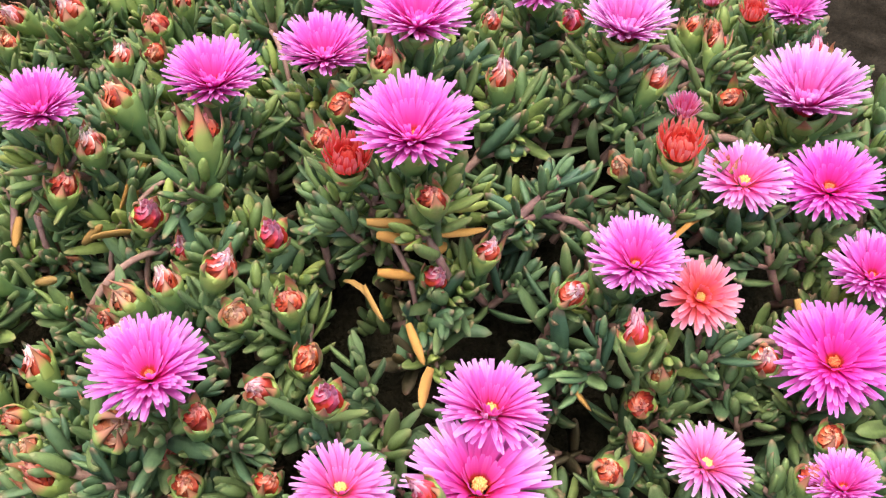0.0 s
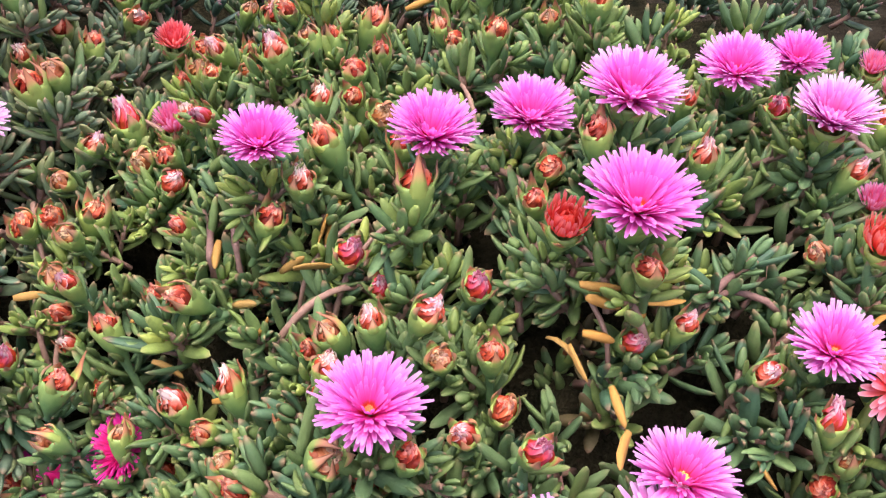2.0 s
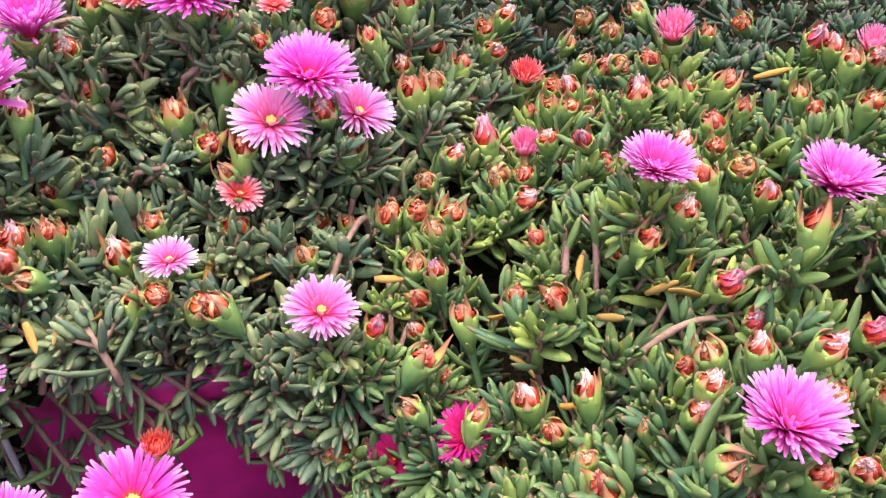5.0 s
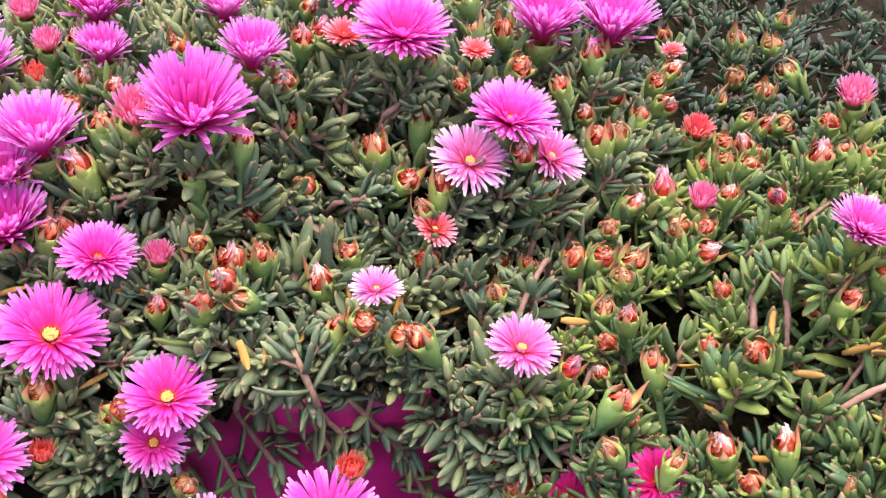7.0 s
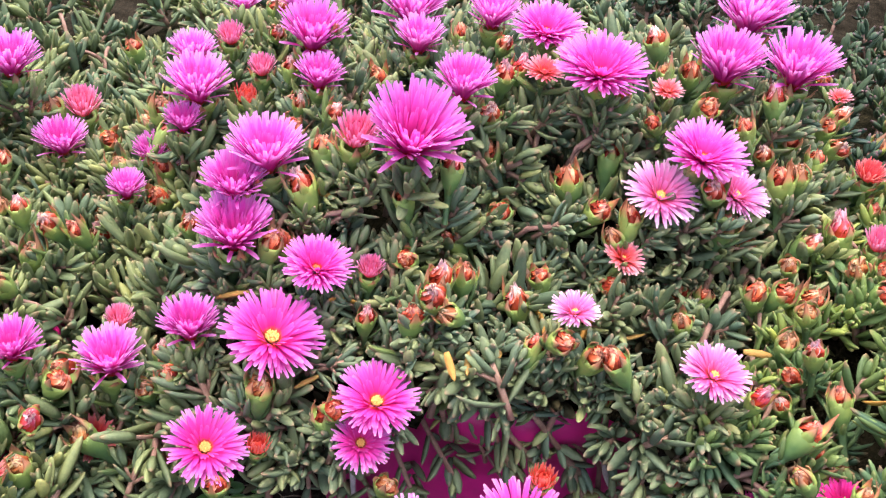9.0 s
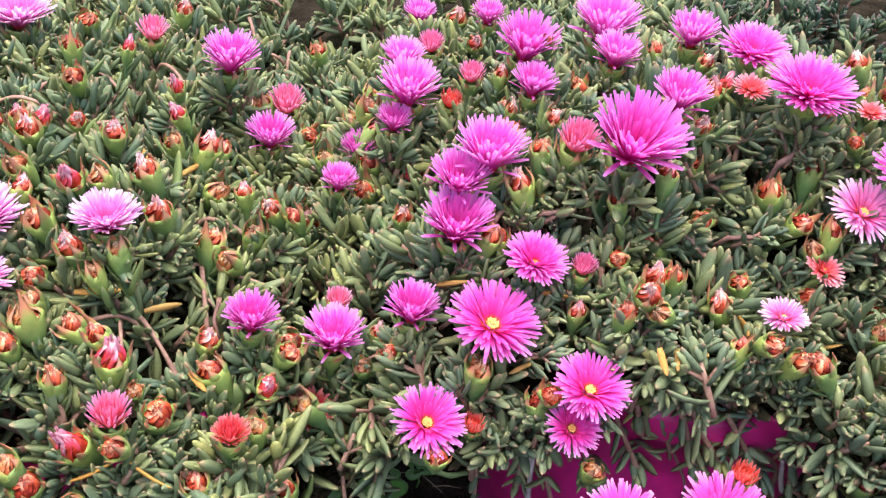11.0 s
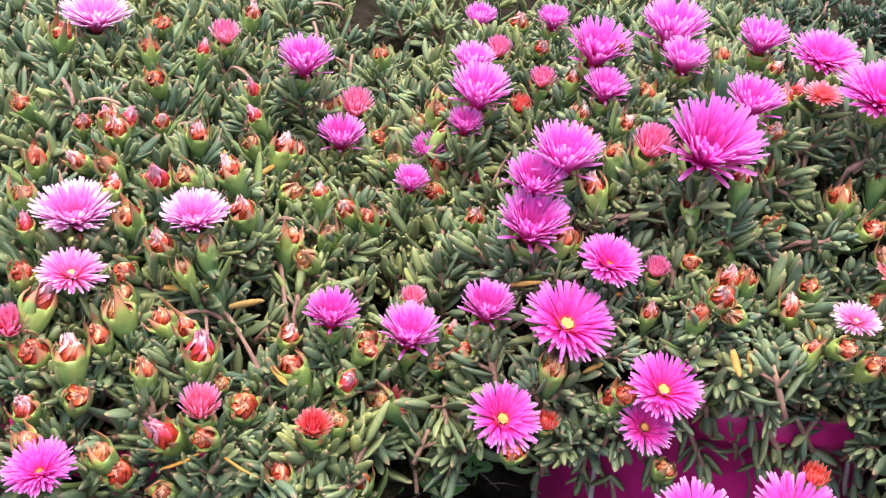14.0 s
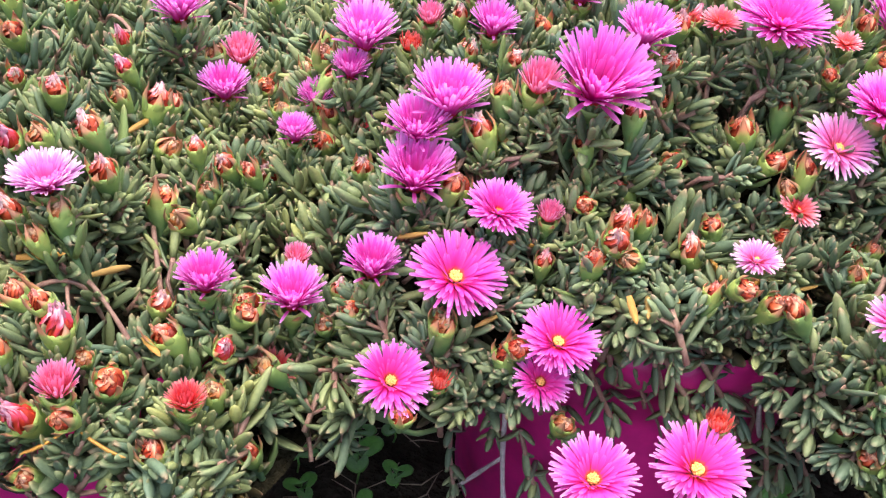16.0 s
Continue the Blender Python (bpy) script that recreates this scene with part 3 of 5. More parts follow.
def flower(plant, kind, x, y, z, size, nx, ny, nz):
    outer, inner, stamens = lay.choice(FLOWER_MESH[kind])
    cup = 0.36 if kind in ("open", "full", "daisy", "coral", "eye", "blush", "pink") else 0.42 if "cup" in kind else 0.62
    short = held(plant, (x, y, z), (nx, ny, nz), 0.9 * cup * size)
    f = attach(new("flower", lay.choice(SHORT_CUP_MESH if short else CUP_MESH)), plant, facing((x, y, z), (nx, ny, nz), size * (1.12 if "cup" in kind else 0.95 if kind == "full" else 1.02), lay.uniform(0, 360)))
    f.matrix_basis = f.matrix_basis @ Matrix.Translation((0, 0, -(0.27 if "cup" in kind else 0.30 if kind in ("tuft", "ruff", "half", "magenta") else 0.09))) @ Matrix.Scale(cup, 4)
    back = Matrix.Scale(1 / cup, 4) @ Matrix.Translation((0, 0, 0.06))
    inside("outer_petals", outer, f, back)
    inside("inner_petals", inner, f, back @ pose(0, 0, 0, 0, 0, lay.uniform(0, 360)))
    inside("flower_centre", stamens, f, back)
    for i in range(5):
        inside("sepal", lay.choice(SEPAL_MESH["flower"]), f, pose(0, 0, -0.12, 0, 0, 72 * i + lay.uniform(-8, 8)))
    for i in range(2 if short else 4):
        turn = 180 * i + 90 * (i // 2) + lay.uniform(-25, 25)
        inside("bract", lay.choice(BRACT_MESH), f, Matrix.Translation((0, 0, -0.88 - 0.6 * (i // 2))) @ pose(0, 0, 0, 0, 0, turn) @ Matrix.Scale(0.012 / (size * cup) * (0.85 if i < 2 else 1.2) * lay.uniform(0.8, 1.2), 4))
    PLACED.append((x, y, z - 0.012, plant, size * 0.5))
    BLOOM.append((x, y, z - (0.25 * size if "cup" in kind or kind in ("tuft", "ruff", "half") else 0.0), size * 0.5))


def bud(plant, kind, x, y, z, size):
    n = (lay.gauss(0, 0.30), lay.gauss(-0.16, 0.28), 1.0)
    short = held(plant, (x, y, z), n, 1.2 * size)
    b = attach(new("bud", lay.choice(SHORT_CUP_MESH if short else CUP_MESH)), plant, facing((x, y, z), n, size * (1.12 if plant.location.x < -0.5 else 1.03), lay.uniform(0, 360)))
    b.matrix_basis = b.matrix_basis @ Matrix.Translation((0, 0, -0.22)) @ Matrix.Diagonal((lay.uniform(0.82, 1.06), lay.uniform(0.88, 1.12), lay.uniform(0.95, 1.28), 1))
    inside("petal_tip", lay.choice(TIP_MESH[kind]), b, pose(0, 0, 0.02, 0, 0, lay.uniform(0, 360)))
    for i in range(5):
        inside("sepal", lay.choice(SEPAL_MESH[kind]), b, pose(0, 0, 0, 0, 0, 72 * i + lay.uniform(-9, 9)) @ Matrix.Diagonal((1, 1, (1.12 if i in (0, 2) else 0.80) * lay.uniform(0.65, 1.18), 1)))
    for i in range(2 if short else 4):
        turn = 180 * i + 90 * (i // 2) + lay.uniform(-25, 25)
        grow = (0.75 if i < 2 else 1.15) * lay.uniform(0.75, 1.2)
        inside("bract", lay.choice(BRACT_MESH), b, Matrix.Translation((0, 0, -1.08 - 0.45 * (i // 2))) @ pose(0, 0, 0, 0, 0, turn) @ Matrix.Scale(grow, 4))
    PLACED.append((x, y, z - (0.010 if plant is left_plant else 0.007), plant, size))


# ---- ground, pots and the plants' roots ----
def ground_mesh():
    n, half = 90, 40.0
    axis = [math.copysign(abs(2 * i / n - 1) ** 4.2, 2 * i / n - 1) * half for i in range(n + 1)]
    verts = [(x - 0.35, y + 0.25, 0.012 * noise.fractal(Vector((x * 14, y * 14, 3)), 0.8, 2.0, 4) if max(abs(x), abs(y)) < 3 else 0.0) for y in axis for x in axis]
    faces = [(j * (n + 1) + i, j * (n + 1) + i + 1, (j + 1) * (n + 1) + i + 1, (j + 1) * (n + 1) + i) for j in range(n) for i in range(n)]
    return mesh("ground", verts, faces, None, SOIL)


tagged(new("ground", ground_mesh()), "dark bare soil with dry bits between the pots", "ground", kind="structure")


def pot(x, y, radius, top, label):
    """A round glazed pot with a rolled rim and soil inside."""
    p = thing("plant_pot", (x, y, 0), label, "plant pot", "row of glazed pots")
    low = radius * 0.88
    shape = [(low * 0.9, 0.0), (low, 0.004), (radius * 0.93, top * 0.72), (radius * 0.955, top - 0.03), (radius * 1.02, top - 0.024), (radius * 1.04, top - 0.012), (radius * 1.02, top - 0.002), (radius * 0.98, top), (radius * 0.94, top - 0.006), (radius * 0.90, top - 0.05), (low * 0.85, 0.012), (0.004, 0.012)]
    v, f, a = lathe(shape, 64)
    attach(new("pot_body", mesh("pot_body", v, f, None, POT)), p, Matrix.Translation((x, y, 0)))
    v, f, a = lathe([(radius * 0.905, top - 0.03), (radius * 0.5, top - 0.022), (0.003, top - 0.018)], 40)
    attach(new("potting_soil", mesh("potting_soil", v, f, None, SOIL)), p, Matrix.Translation((x, y, 0)))
    return p


pot(-0.403, 0.302, 0.122, 0.245, "round glazed magenta pot with trailing plants over its rim")
pot(-0.675, 0.050, 0.105, 0.230, "round glazed magenta pot half hidden by leaves")
pot(0.000, 0.310, 0.130, 0.265, "round glazed magenta pot covered by the plant in it")
pot(-0.330, 0.640, 0.120, 0.200, "round glazed magenta pot under a dark green ice plant")

right_plant = thing("ice_plant", (0.0, 0.31, 0.265), "mounded ice plant with fresh green leaves, pink flowers and buds", "succulent", "row of ice plants")
middle_plant = thing("ice_plant", (-0.397, 0.305, 0.245), "trailing ice plant with small grey-green leaves over a magenta pot", "succulent", "row of ice plants")
left_plant = thing("ice_plant", (-0.675, 0.05, 0.222), "spreading ice plant with dull green leaves and pale pink flowers", "succulent", "row of ice plants")
back_plant = thing("ice_plant", (-0.33, 0.64, 0.200), "dark green ice plant in bud with purplish leaf tips", "succulent", "row of ice plants")
KINDS.update({right_plant: "right", middle_plant: "middle", left_plant: "left", back_plant: "back"})

# flowers and buds of the right plant
flower(right_plant, "full", -0.146, 0.266, 0.380, 0.0366, 0.08, -0.04, 1.00)
flower(right_plant, "full", -0.080, 0.264, 0.394, 0.0384, 0.09, -0.03, 1.00)
flower(right_plant, "full", -0.044, 0.288, 0.388, 0.0387, 0.05, -0.05, 1.00)
flower(right_plant, "full", -0.009, 0.217, 0.411, 0.0434, 0.04, -0.05, 1.00)
flower(right_plant, "full", 0.062, 0.201, 0.370, 0.0355, -0.07, -0.10, 0.99)
flower(right_plant, "coral", 0.082, 0.191, 0.365, 0.0261, 0.06, -0.44, 0.90)
flower(right_plant, "pink", 0.101, 0.230, 0.379, 0.0304, -0.05, -0.10, 0.99)
flower(right_plant, "open", 0.130, 0.229, 0.377, 0.0342, -0.20, -0.10, 0.98)
flower(right_plant, "open", 0.125, 0.176, 0.351, 0.0406, -0.23, -0.13, 0.96)
flower(right_plant, "full", -0.086, 0.158, 0.370, 0.0396, 0.07, -0.07, 0.99)
flower(right_plant, "daisy", 0.015, 0.162, 0.345, 0.0355, 0.10, 0.16, 0.98)
flower(right_plant, "pink", -0.028, 0.124, 0.365, 0.0276, 0.15, 0.19, 0.97)
flower(right_plant, "daisy", 0.011, 0.140, 0.337, 0.0465, 0.10, -0.07, 0.99)
flower(right_plant, "blush", 0.082, 0.148, 0.336, 0.0282, 0.17, 0.06, 0.98)
flower(right_plant, "pale_cup", 0.133, 0.274, 0.386, 0.0405, -0.10, 0.02, 0.99)
flower(right_plant, "full", -0.009, 0.283, 0.406, 0.0428, 0.03, -0.02, 1.00)
flower(right_plant, "pale_cup", 0.065, 0.283, 0.409, 0.0317, 0.01, -0.03, 1.00)
flower(right_plant, "half", -0.030, 0.220, 0.399, 0.0185, 0.09, -0.15, 0.98)
flower(right_plant, "half", 0.078, 0.234, 0.392, 0.0195, -0.10, -0.04, 0.99)
flower(right_plant, "ruff", -0.227, 0.392, 0.338, 0.0215, 0.11, -0.05, 0.99)
flower(right_plant, "tuft", -0.212, 0.336, 0.329, 0.0200, 0.01, 0.01, 1.00)
flower(right_plant, "magenta", -0.196, 0.183, 0.287, 0.0290, -0.45, -0.35, 0.82)
flower(right_plant, "magenta", -0.226, 0.186, 0.252, 0.0290, -0.20, -0.50, 0.84)
flower(right_plant, "full", 0.141, 0.202, 0.363, 0.0334, -0.14, -0.08, 0.99)
flower(right_plant, "full", 0.118, 0.135, 0.345, 0.0250, -0.24, 0.16, 0.96)
flower(right_plant, "tuft", 0.092, 0.282, 0.367, 0.0151, -0.08, -0.02, 1.00)
flower(right_plant, "half", 0.128, 0.334, 0.376, 0.0140, -0.13, -0.12, 0.98)
flower(right_plant, "full", 0.144, 0.332, 0.377, 0.0278, -0.15, -0.13, 0.98)
flower(right_plant, "full", 0.038, 0.328, 0.390, 0.0370, -0.11, -0.15, 0.98)
flower(right_plant, "full", 0.069, 0.352, 0.382, 0.0296, -0.13, -0.16, 0.98)
flower(right_plant, "tuft", 0.110, 0.374, 0.369, 0.0150, -0.13, -0.10, 0.99)
flower(right_plant, "tuft", 0.120, 0.366, 0.362, 0.0150, -0.13, -0.09, 0.99)
flower(right_plant, "tuft", -0.156, 0.394, 0.380, 0.0233, -0.12, -0.18, 0.98)
flower(right_plant, "tuft", -0.058, 0.424, 0.381, 0.0201, -0.09, -0.04, 1.00)
bud(right_plant, "orange", -0.004, 0.202, 0.400, 0.0104)
bud(right_plant, "pale", 0.021, 0.272, 0.391, 0.0115)
bud(right_plant, "rose", 0.046, 0.288, 0.403, 0.0095)
bud(right_plant, "orange", 0.107, 0.309, 0.379, 0.0105)
bud(right_plant, "pale", 0.077, 0.273, 0.389, 0.0105)
bud(right_plant, "green", 0.062, 0.243, 0.375, 0.0103)
bud(right_plant, "orange", 0.095, 0.238, 0.380, 0.0101)
bud(right_plant, "pale", 0.042, 0.194, 0.364, 0.0112)
bud(right_plant, "rose", 0.060, 0.178, 0.364, 0.0108)
bud(right_plant, "green", 0.071, 0.178, 0.344, 0.0097)
bud(right_plant, "orange", 0.066, 0.173, 0.331, 0.0107)
bud(right_plant, "orange", 0.063, 0.157, 0.335, 0.0103)
bud(right_plant, "orange", 0.052, 0.146, 0.336, 0.0100)
bud(right_plant, "pale", 0.103, 0.176, 0.352, 0.0111)
bud(right_plant, "orange", 0.119, 0.152, 0.346, 0.0107)
bud(right_plant, "orange", 0.110, 0.138, 0.345, 0.0095)
bud(right_plant, "pale", -0.041, 0.245, 0.342, 0.0095)
bud(right_plant, "pale", 0.015, 0.209, 0.368, 0.0097)
bud(right_plant, "rose", -0.002, 0.202, 0.362, 0.0106)
bud(right_plant, "orange", -0.050, 0.193, 0.362, 0.0113)
bud(right_plant, "orange", -0.044, 0.178, 0.350, 0.0112)
bud(right_plant, "pale", -0.057, 0.163, 0.355, 0.0107)
bud(right_plant, "rose", -0.033, 0.150, 0.370, 0.0115)
bud(right_plant, "orange", -0.072, 0.150, 0.360, 0.0103)
bud(right_plant, "green", -0.068, 0.190, 0.359, 0.0104)
bud(right_plant, "pale", -0.072, 0.202, 0.369, 0.0122)
bud(right_plant, "rose", -0.057, 0.217, 0.367, 0.0108)
bud(right_plant, "rose", -0.094, 0.231, 0.345, 0.0095)
bud(right_plant, "rose", -0.107, 0.240, 0.353, 0.0117)
bud(right_plant, "green", -0.085, 0.252, 0.344, 0.0102)
bud(right_plant, "orange", -0.084, 0.250, 0.385, 0.0129)
bud(right_plant, "orange", -0.128, 0.292, 0.366, 0.0146)
bud(right_plant, "pale", -0.131, 0.263, 0.368, 0.0128)
bud(right_plant, "orange", -0.141, 0.254, 0.355, 0.0120)
bud(right_plant, "orange", -0.153, 0.256, 0.342, 0.0095)
bud(right_plant, "orange", -0.123, 0.331, 0.358, 0.0114)
bud(right_plant, "pale", -0.165, 0.357, 0.362, 0.0142)
bud(right_plant, "pale", -0.202, 0.380, 0.343, 0.0126)
bud(right_plant, "orange", -0.079, 0.140, 0.338, 0.0098)
bud(right_plant, "orange", -0.054, 0.142, 0.336, 0.0099)
bud(right_plant, "green", -0.144, 0.168, 0.314, 0.0095)
bud(right_plant, "orange", 0.108, 0.279, 0.376, 0.0095)
bud(right_plant, "rose", -0.233, 0.333, 0.331, 0.0146)
bud(right_plant, "rose", -0.181, 0.298, 0.365, 0.0105)
bud(right_plant, "green", -0.236, 0.260, 0.325, 0.0119)
bud(right_plant, "orange", -0.234, 0.286, 0.316, 0.0139)
bud(right_plant, "pale", -0.227, 0.237, 0.321, 0.0104)
bud(right_plant, "orange", -0.210, 0.227, 0.309, 0.0115)
bud(right_plant, "orange", -0.190, 0.237, 0.320, 0.0103)
bud(right_plant, "orange", -0.172, 0.221, 0.338, 0.0139)
bud(right_plant, "green", -0.152, 0.253, 0.311, 0.0118)
bud(right_plant, "orange", -0.217, 0.199, 0.308, 0.0131)
bud(right_plant, "orange", -0.209, 0.209, 0.287, 0.0095)
bud(right_plant, "green", -0.201, 0.202, 0.285, 0.0095)
bud(right_plant, "green", -0.216, 0.175, 0.302, 0.0105)
bud(right_plant, "orange", -0.249, 0.182, 0.251, 0.0130)
bud(right_plant, "orange", -0.231, 0.188, 0.219, 0.0124)
bud(right_plant, "pale", -0.173, 0.198, 0.303, 0.0142)
bud(right_plant, "green", -0.189, 0.184, 0.300, 0.0107)
bud(right_plant, "orange", -0.159, 0.186, 0.300, 0.0106)
bud(right_plant, "orange", -0.181, 0.188, 0.263, 0.0126)
bud(right_plant, "orange", -0.135, 0.155, 0.316, 0.0144)
bud(right_plant, "pale", -0.150, 0.202, 0.313, 0.0117)
bud(right_plant, "green", -0.125, 0.187, 0.318, 0.0095)
bud(right_plant, "green", -0.097, 0.149, 0.355, 0.0129)
bud(right_plant, "orange", -0.087, 0.153, 0.333, 0.0118)
bud(right_plant, "green", -0.104, 0.171, 0.296, 0.0103)
bud(right_plant, "green", -0.111, 0.207, 0.347, 0.0140)
bud(right_plant, "pale", -0.107, 0.192, 0.346, 0.0116)
bud(right_plant, "pale", -0.108, 0.185, 0.336, 0.0107)
bud(right_plant, "orange", -0.117, 0.203, 0.339, 0.0095)
bud(right_plant, "pale", -0.094, 0.206, 0.356, 0.0107)
bud(right_plant, "green", -0.039, 0.369, 0.384, 0.0111)
bud(right_plant, "orange", -0.062, 0.352, 0.386, 0.0121)
bud(right_plant, "pale", -0.018, 0.370, 0.396, 0.0144)
bud(right_plant, "pale", -0.097, 0.306, 0.356, 0.0118)
bud(right_plant, "orange", -0.035, 0.258, 0.390, 0.0109)
bud(right_plant, "orange", -0.020, 0.270, 0.400, 0.0120)
bud(right_plant, "orange", -0.041, 0.240, 0.390, 0.0095)
bud(right_plant, "pale", -0.201, 0.300, 0.324, 0.0126)
bud(right_plant, "orange", -0.191, 0.274, 0.323, 0.0109)
bud(right_plant, "orange", -0.120, 0.314, 0.326, 0.0113)
bud(right_plant, "pale", -0.138, 0.332, 0.356, 0.0112)
bud(right_plant, "green", -0.109, 0.327, 0.353, 0.0136)
bud(right_plant, "orange", -0.114, 0.358, 0.366, 0.0102)
bud(right_plant, "orange", -0.142, 0.383, 0.355, 0.0108)
bud(right_plant, "orange", -0.123, 0.398, 0.356, 0.0138)
bud(right_plant, "green", -0.153, 0.376, 0.359, 0.0120)
bud(right_plant, "orange", -0.192, 0.405, 0.327, 0.0103)
bud(right_plant, "pale", -0.201, 0.329, 0.342, 0.0103)
bud(right_plant, "pale", -0.059, 0.390, 0.390, 0.0115)
bud(right_plant, "pale", -0.030, 0.403, 0.388, 0.0117)
bud(right_plant, "orange", -0.070, 0.391, 0.386, 0.0116)
bud(right_plant, "orange", -0.218, 0.372, 0.327, 0.0099)
bud(right_plant, "green", -0.188, 0.387, 0.326, 0.0115)
bud(right_plant, "green", -0.019, 0.227, 0.324, 0.0095)
bud(right_plant, "rose", -0.242, 0.205, 0.309, 0.0108)
bud(right_plant, "pale", -0.232, 0.229, 0.290, 0.0102)
bud(right_plant, "rose", 0.145, 0.303, 0.378, 0.0104)
bud(right_plant, "orange", 0.100, 0.323, 0.377, 0.0108)
bud(right_plant, "rose", -0.006, 0.129, 0.353, 0.0095)
bud(right_plant, "pale", 0.019, 0.317, 0.383, 0.0095)
bud(right_plant, "orange", 0.107, 0.318, 0.379, 0.0096)
bud(right_plant, "green", -0.157, 0.387, 0.351, 0.0128)
bud(right_plant, "orange", -0.082, 0.368, 0.368, 0.0096)
bud(right_plant, "orange", -0.164, 0.382, 0.368, 0.0111)
bud(right_plant, "orange", -0.196, 0.355, 0.347, 0.0099)
bud(right_plant, "pale", -0.076, 0.423, 0.377, 0.0123)

# flowers and buds of the middle plant
flower(middle_plant, "open", -0.307, 0.285, 0.373, 0.0433, 0.14, -0.13, 0.98)
flower(middle_plant, "blush", -0.320, 0.270, 0.353, 0.0387, 0.27, -0.28, 0.92)
flower(middle_plant, "blush", -0.287, 0.296, 0.352, 0.0342, 0.35, -0.08, 0.93)
flower(middle_plant, "pink", -0.264, 0.199, 0.316, 0.0327, 0.14, -0.13, 0.98)
flower(middle_plant, "coral", -0.326, 0.247, 0.325, 0.0226, 0.33, -0.19, 0.92)
flower(middle_plant, "cup", -0.523, 0.262, 0.385, 0.0386, 0.14, -0.07, 0.99)
flower(middle_plant, "cup", -0.497, 0.182, 0.358, 0.0401, 0.04, -0.02, 1.00)
flower(middle_plant, "cup", -0.496, 0.153, 0.328, 0.0395, 0.10, -0.10, 0.99)
flower(middle_plant, "cup", -0.505, 0.166, 0.345, 0.0330, 0.10, -0.10, 0.99)
flower(middle_plant, "cup", -0.506, 0.242, 0.372, 0.0262, 0.06, -0.04, 1.00)
flower(middle_plant, "tuft", -0.553, 0.255, 0.357, 0.0186, 0.02, -0.06, 1.00)
flower(middle_plant, "tuft", -0.458, 0.202, 0.372, 0.0250, 0.16, -0.11, 0.98)
flower(middle_plant, "cup", -0.429, 0.206, 0.381, 0.0501, 0.24, -0.28, 0.93)
flower(middle_plant, "cup", -0.424, 0.247, 0.392, 0.0313, 0.06, -0.05, 1.00)
flower(middle_plant, "cup", -0.491, 0.327, 0.367, 0.0311, 0.02, -0.01, 1.00)
flower(middle_plant, "open", -0.369, 0.292, 0.397, 0.0490, 0.07, -0.19, 0.98)
flower(middle_plant, "coral", -0.398, 0.289, 0.389, 0.0215, 0.12, -0.22, 0.97)
flower(middle_plant, "cup", -0.319, 0.367, 0.389, 0.0431, 0.01, -0.08, 1.00)
flower(middle_plant, "cup", -0.283, 0.376, 0.394, 0.0426, 0.02, -0.08, 1.00)
flower(middle_plant, "coral", -0.338, 0.314, 0.387, 0.0173, 0.04, -0.21, 0.98)
flower(middle_plant, "open", -0.409, 0.314, 0.400, 0.0400, 0.11, -0.19, 0.98)
flower(middle_plant, "cup", -0.450, 0.337, 0.391, 0.0310, 0.02, -0.03, 1.00)
flower(middle_plant, "open", -0.451, 0.158, 0.321, 0.0354, 0.22, -0.09, 0.97)
flower(middle_plant, "eye", -0.455, 0.127, 0.298, 0.0469, 0.28, -0.11, 0.96)
flower(middle_plant, "cup", -0.498, 0.119, 0.291, 0.0303, 0.01, 0.02, 1.00)
flower(middle_plant, "eye", -0.398, 0.129, 0.285, 0.0380, 0.18, -0.14, 0.97)
flower(middle_plant, "eye", -0.399, 0.118, 0.266, 0.0286, 0.30, -0.30, 0.91)
flower(middle_plant, "eye", -0.461, 0.082, 0.260, 0.0379, 0.36, -0.16, 0.92)
flower(middle_plant, "blush", -0.332, 0.195, 0.324, 0.0245, 0.00, -0.05, 1.00)
flower(middle_plant, "tuft", -0.430, 0.173, 0.320, 0.0159, 0.03, 0.05, 1.00)
flower(middle_plant, "eye", -0.318, 0.126, 0.250, 0.0460, 0.10, -0.14, 0.98)
flower(middle_plant, "half", -0.318, 0.148, 0.262, 0.0154, 0.01, -0.01, 1.00)
flower(middle_plant, "half", -0.565, 0.255, 0.335, 0.0160, 0.17, -0.06, 0.98)
flower(middle_plant, "cup", -0.513, 0.356, 0.372, 0.0451, 0.02, -0.07, 1.00)
flower(middle_plant, "cup", -0.607, 0.370, 0.344, 0.0249, 0.02, -0.04, 1.00)
flower(middle_plant, "half", -0.443, 0.098, 0.257, 0.0136, 0.15, 0.04, 0.99)
flower(middle_plant, "cup", -0.321, 0.423, 0.399, 0.0469, 0.01, -0.10, 1.00)
flower(middle_plant, "eye", -0.357, 0.093, 0.250, 0.0410, 0.05, -0.15, 0.99)
bud(middle_plant, "orange", -0.286, 0.284, 0.342, 0.0135)
bud(middle_plant, "pale", -0.296, 0.275, 0.364, 0.0128)
bud(middle_plant, "orange", -0.261, 0.269, 0.319, 0.0135)
bud(middle_plant, "orange", -0.247, 0.273, 0.322, 0.0123)
bud(middle_plant, "green", -0.251, 0.291, 0.326, 0.0101)
bud(middle_plant, "orange", -0.274, 0.301, 0.322, 0.0104)
bud(middle_plant, "orange", -0.308, 0.188, 0.313, 0.0148)
bud(middle_plant, "green", -0.263, 0.333, 0.356, 0.0142)
bud(middle_plant, "green", -0.268, 0.352, 0.325, 0.0139)
bud(middle_plant, "pale", -0.244, 0.319, 0.327, 0.0131)
bud(middle_plant, "pale", -0.480, 0.217, 0.371, 0.0104)
bud(middle_plant, "pale", -0.479, 0.184, 0.346, 0.0141)
bud(middle_plant, "orange", -0.500, 0.169, 0.343, 0.0114)
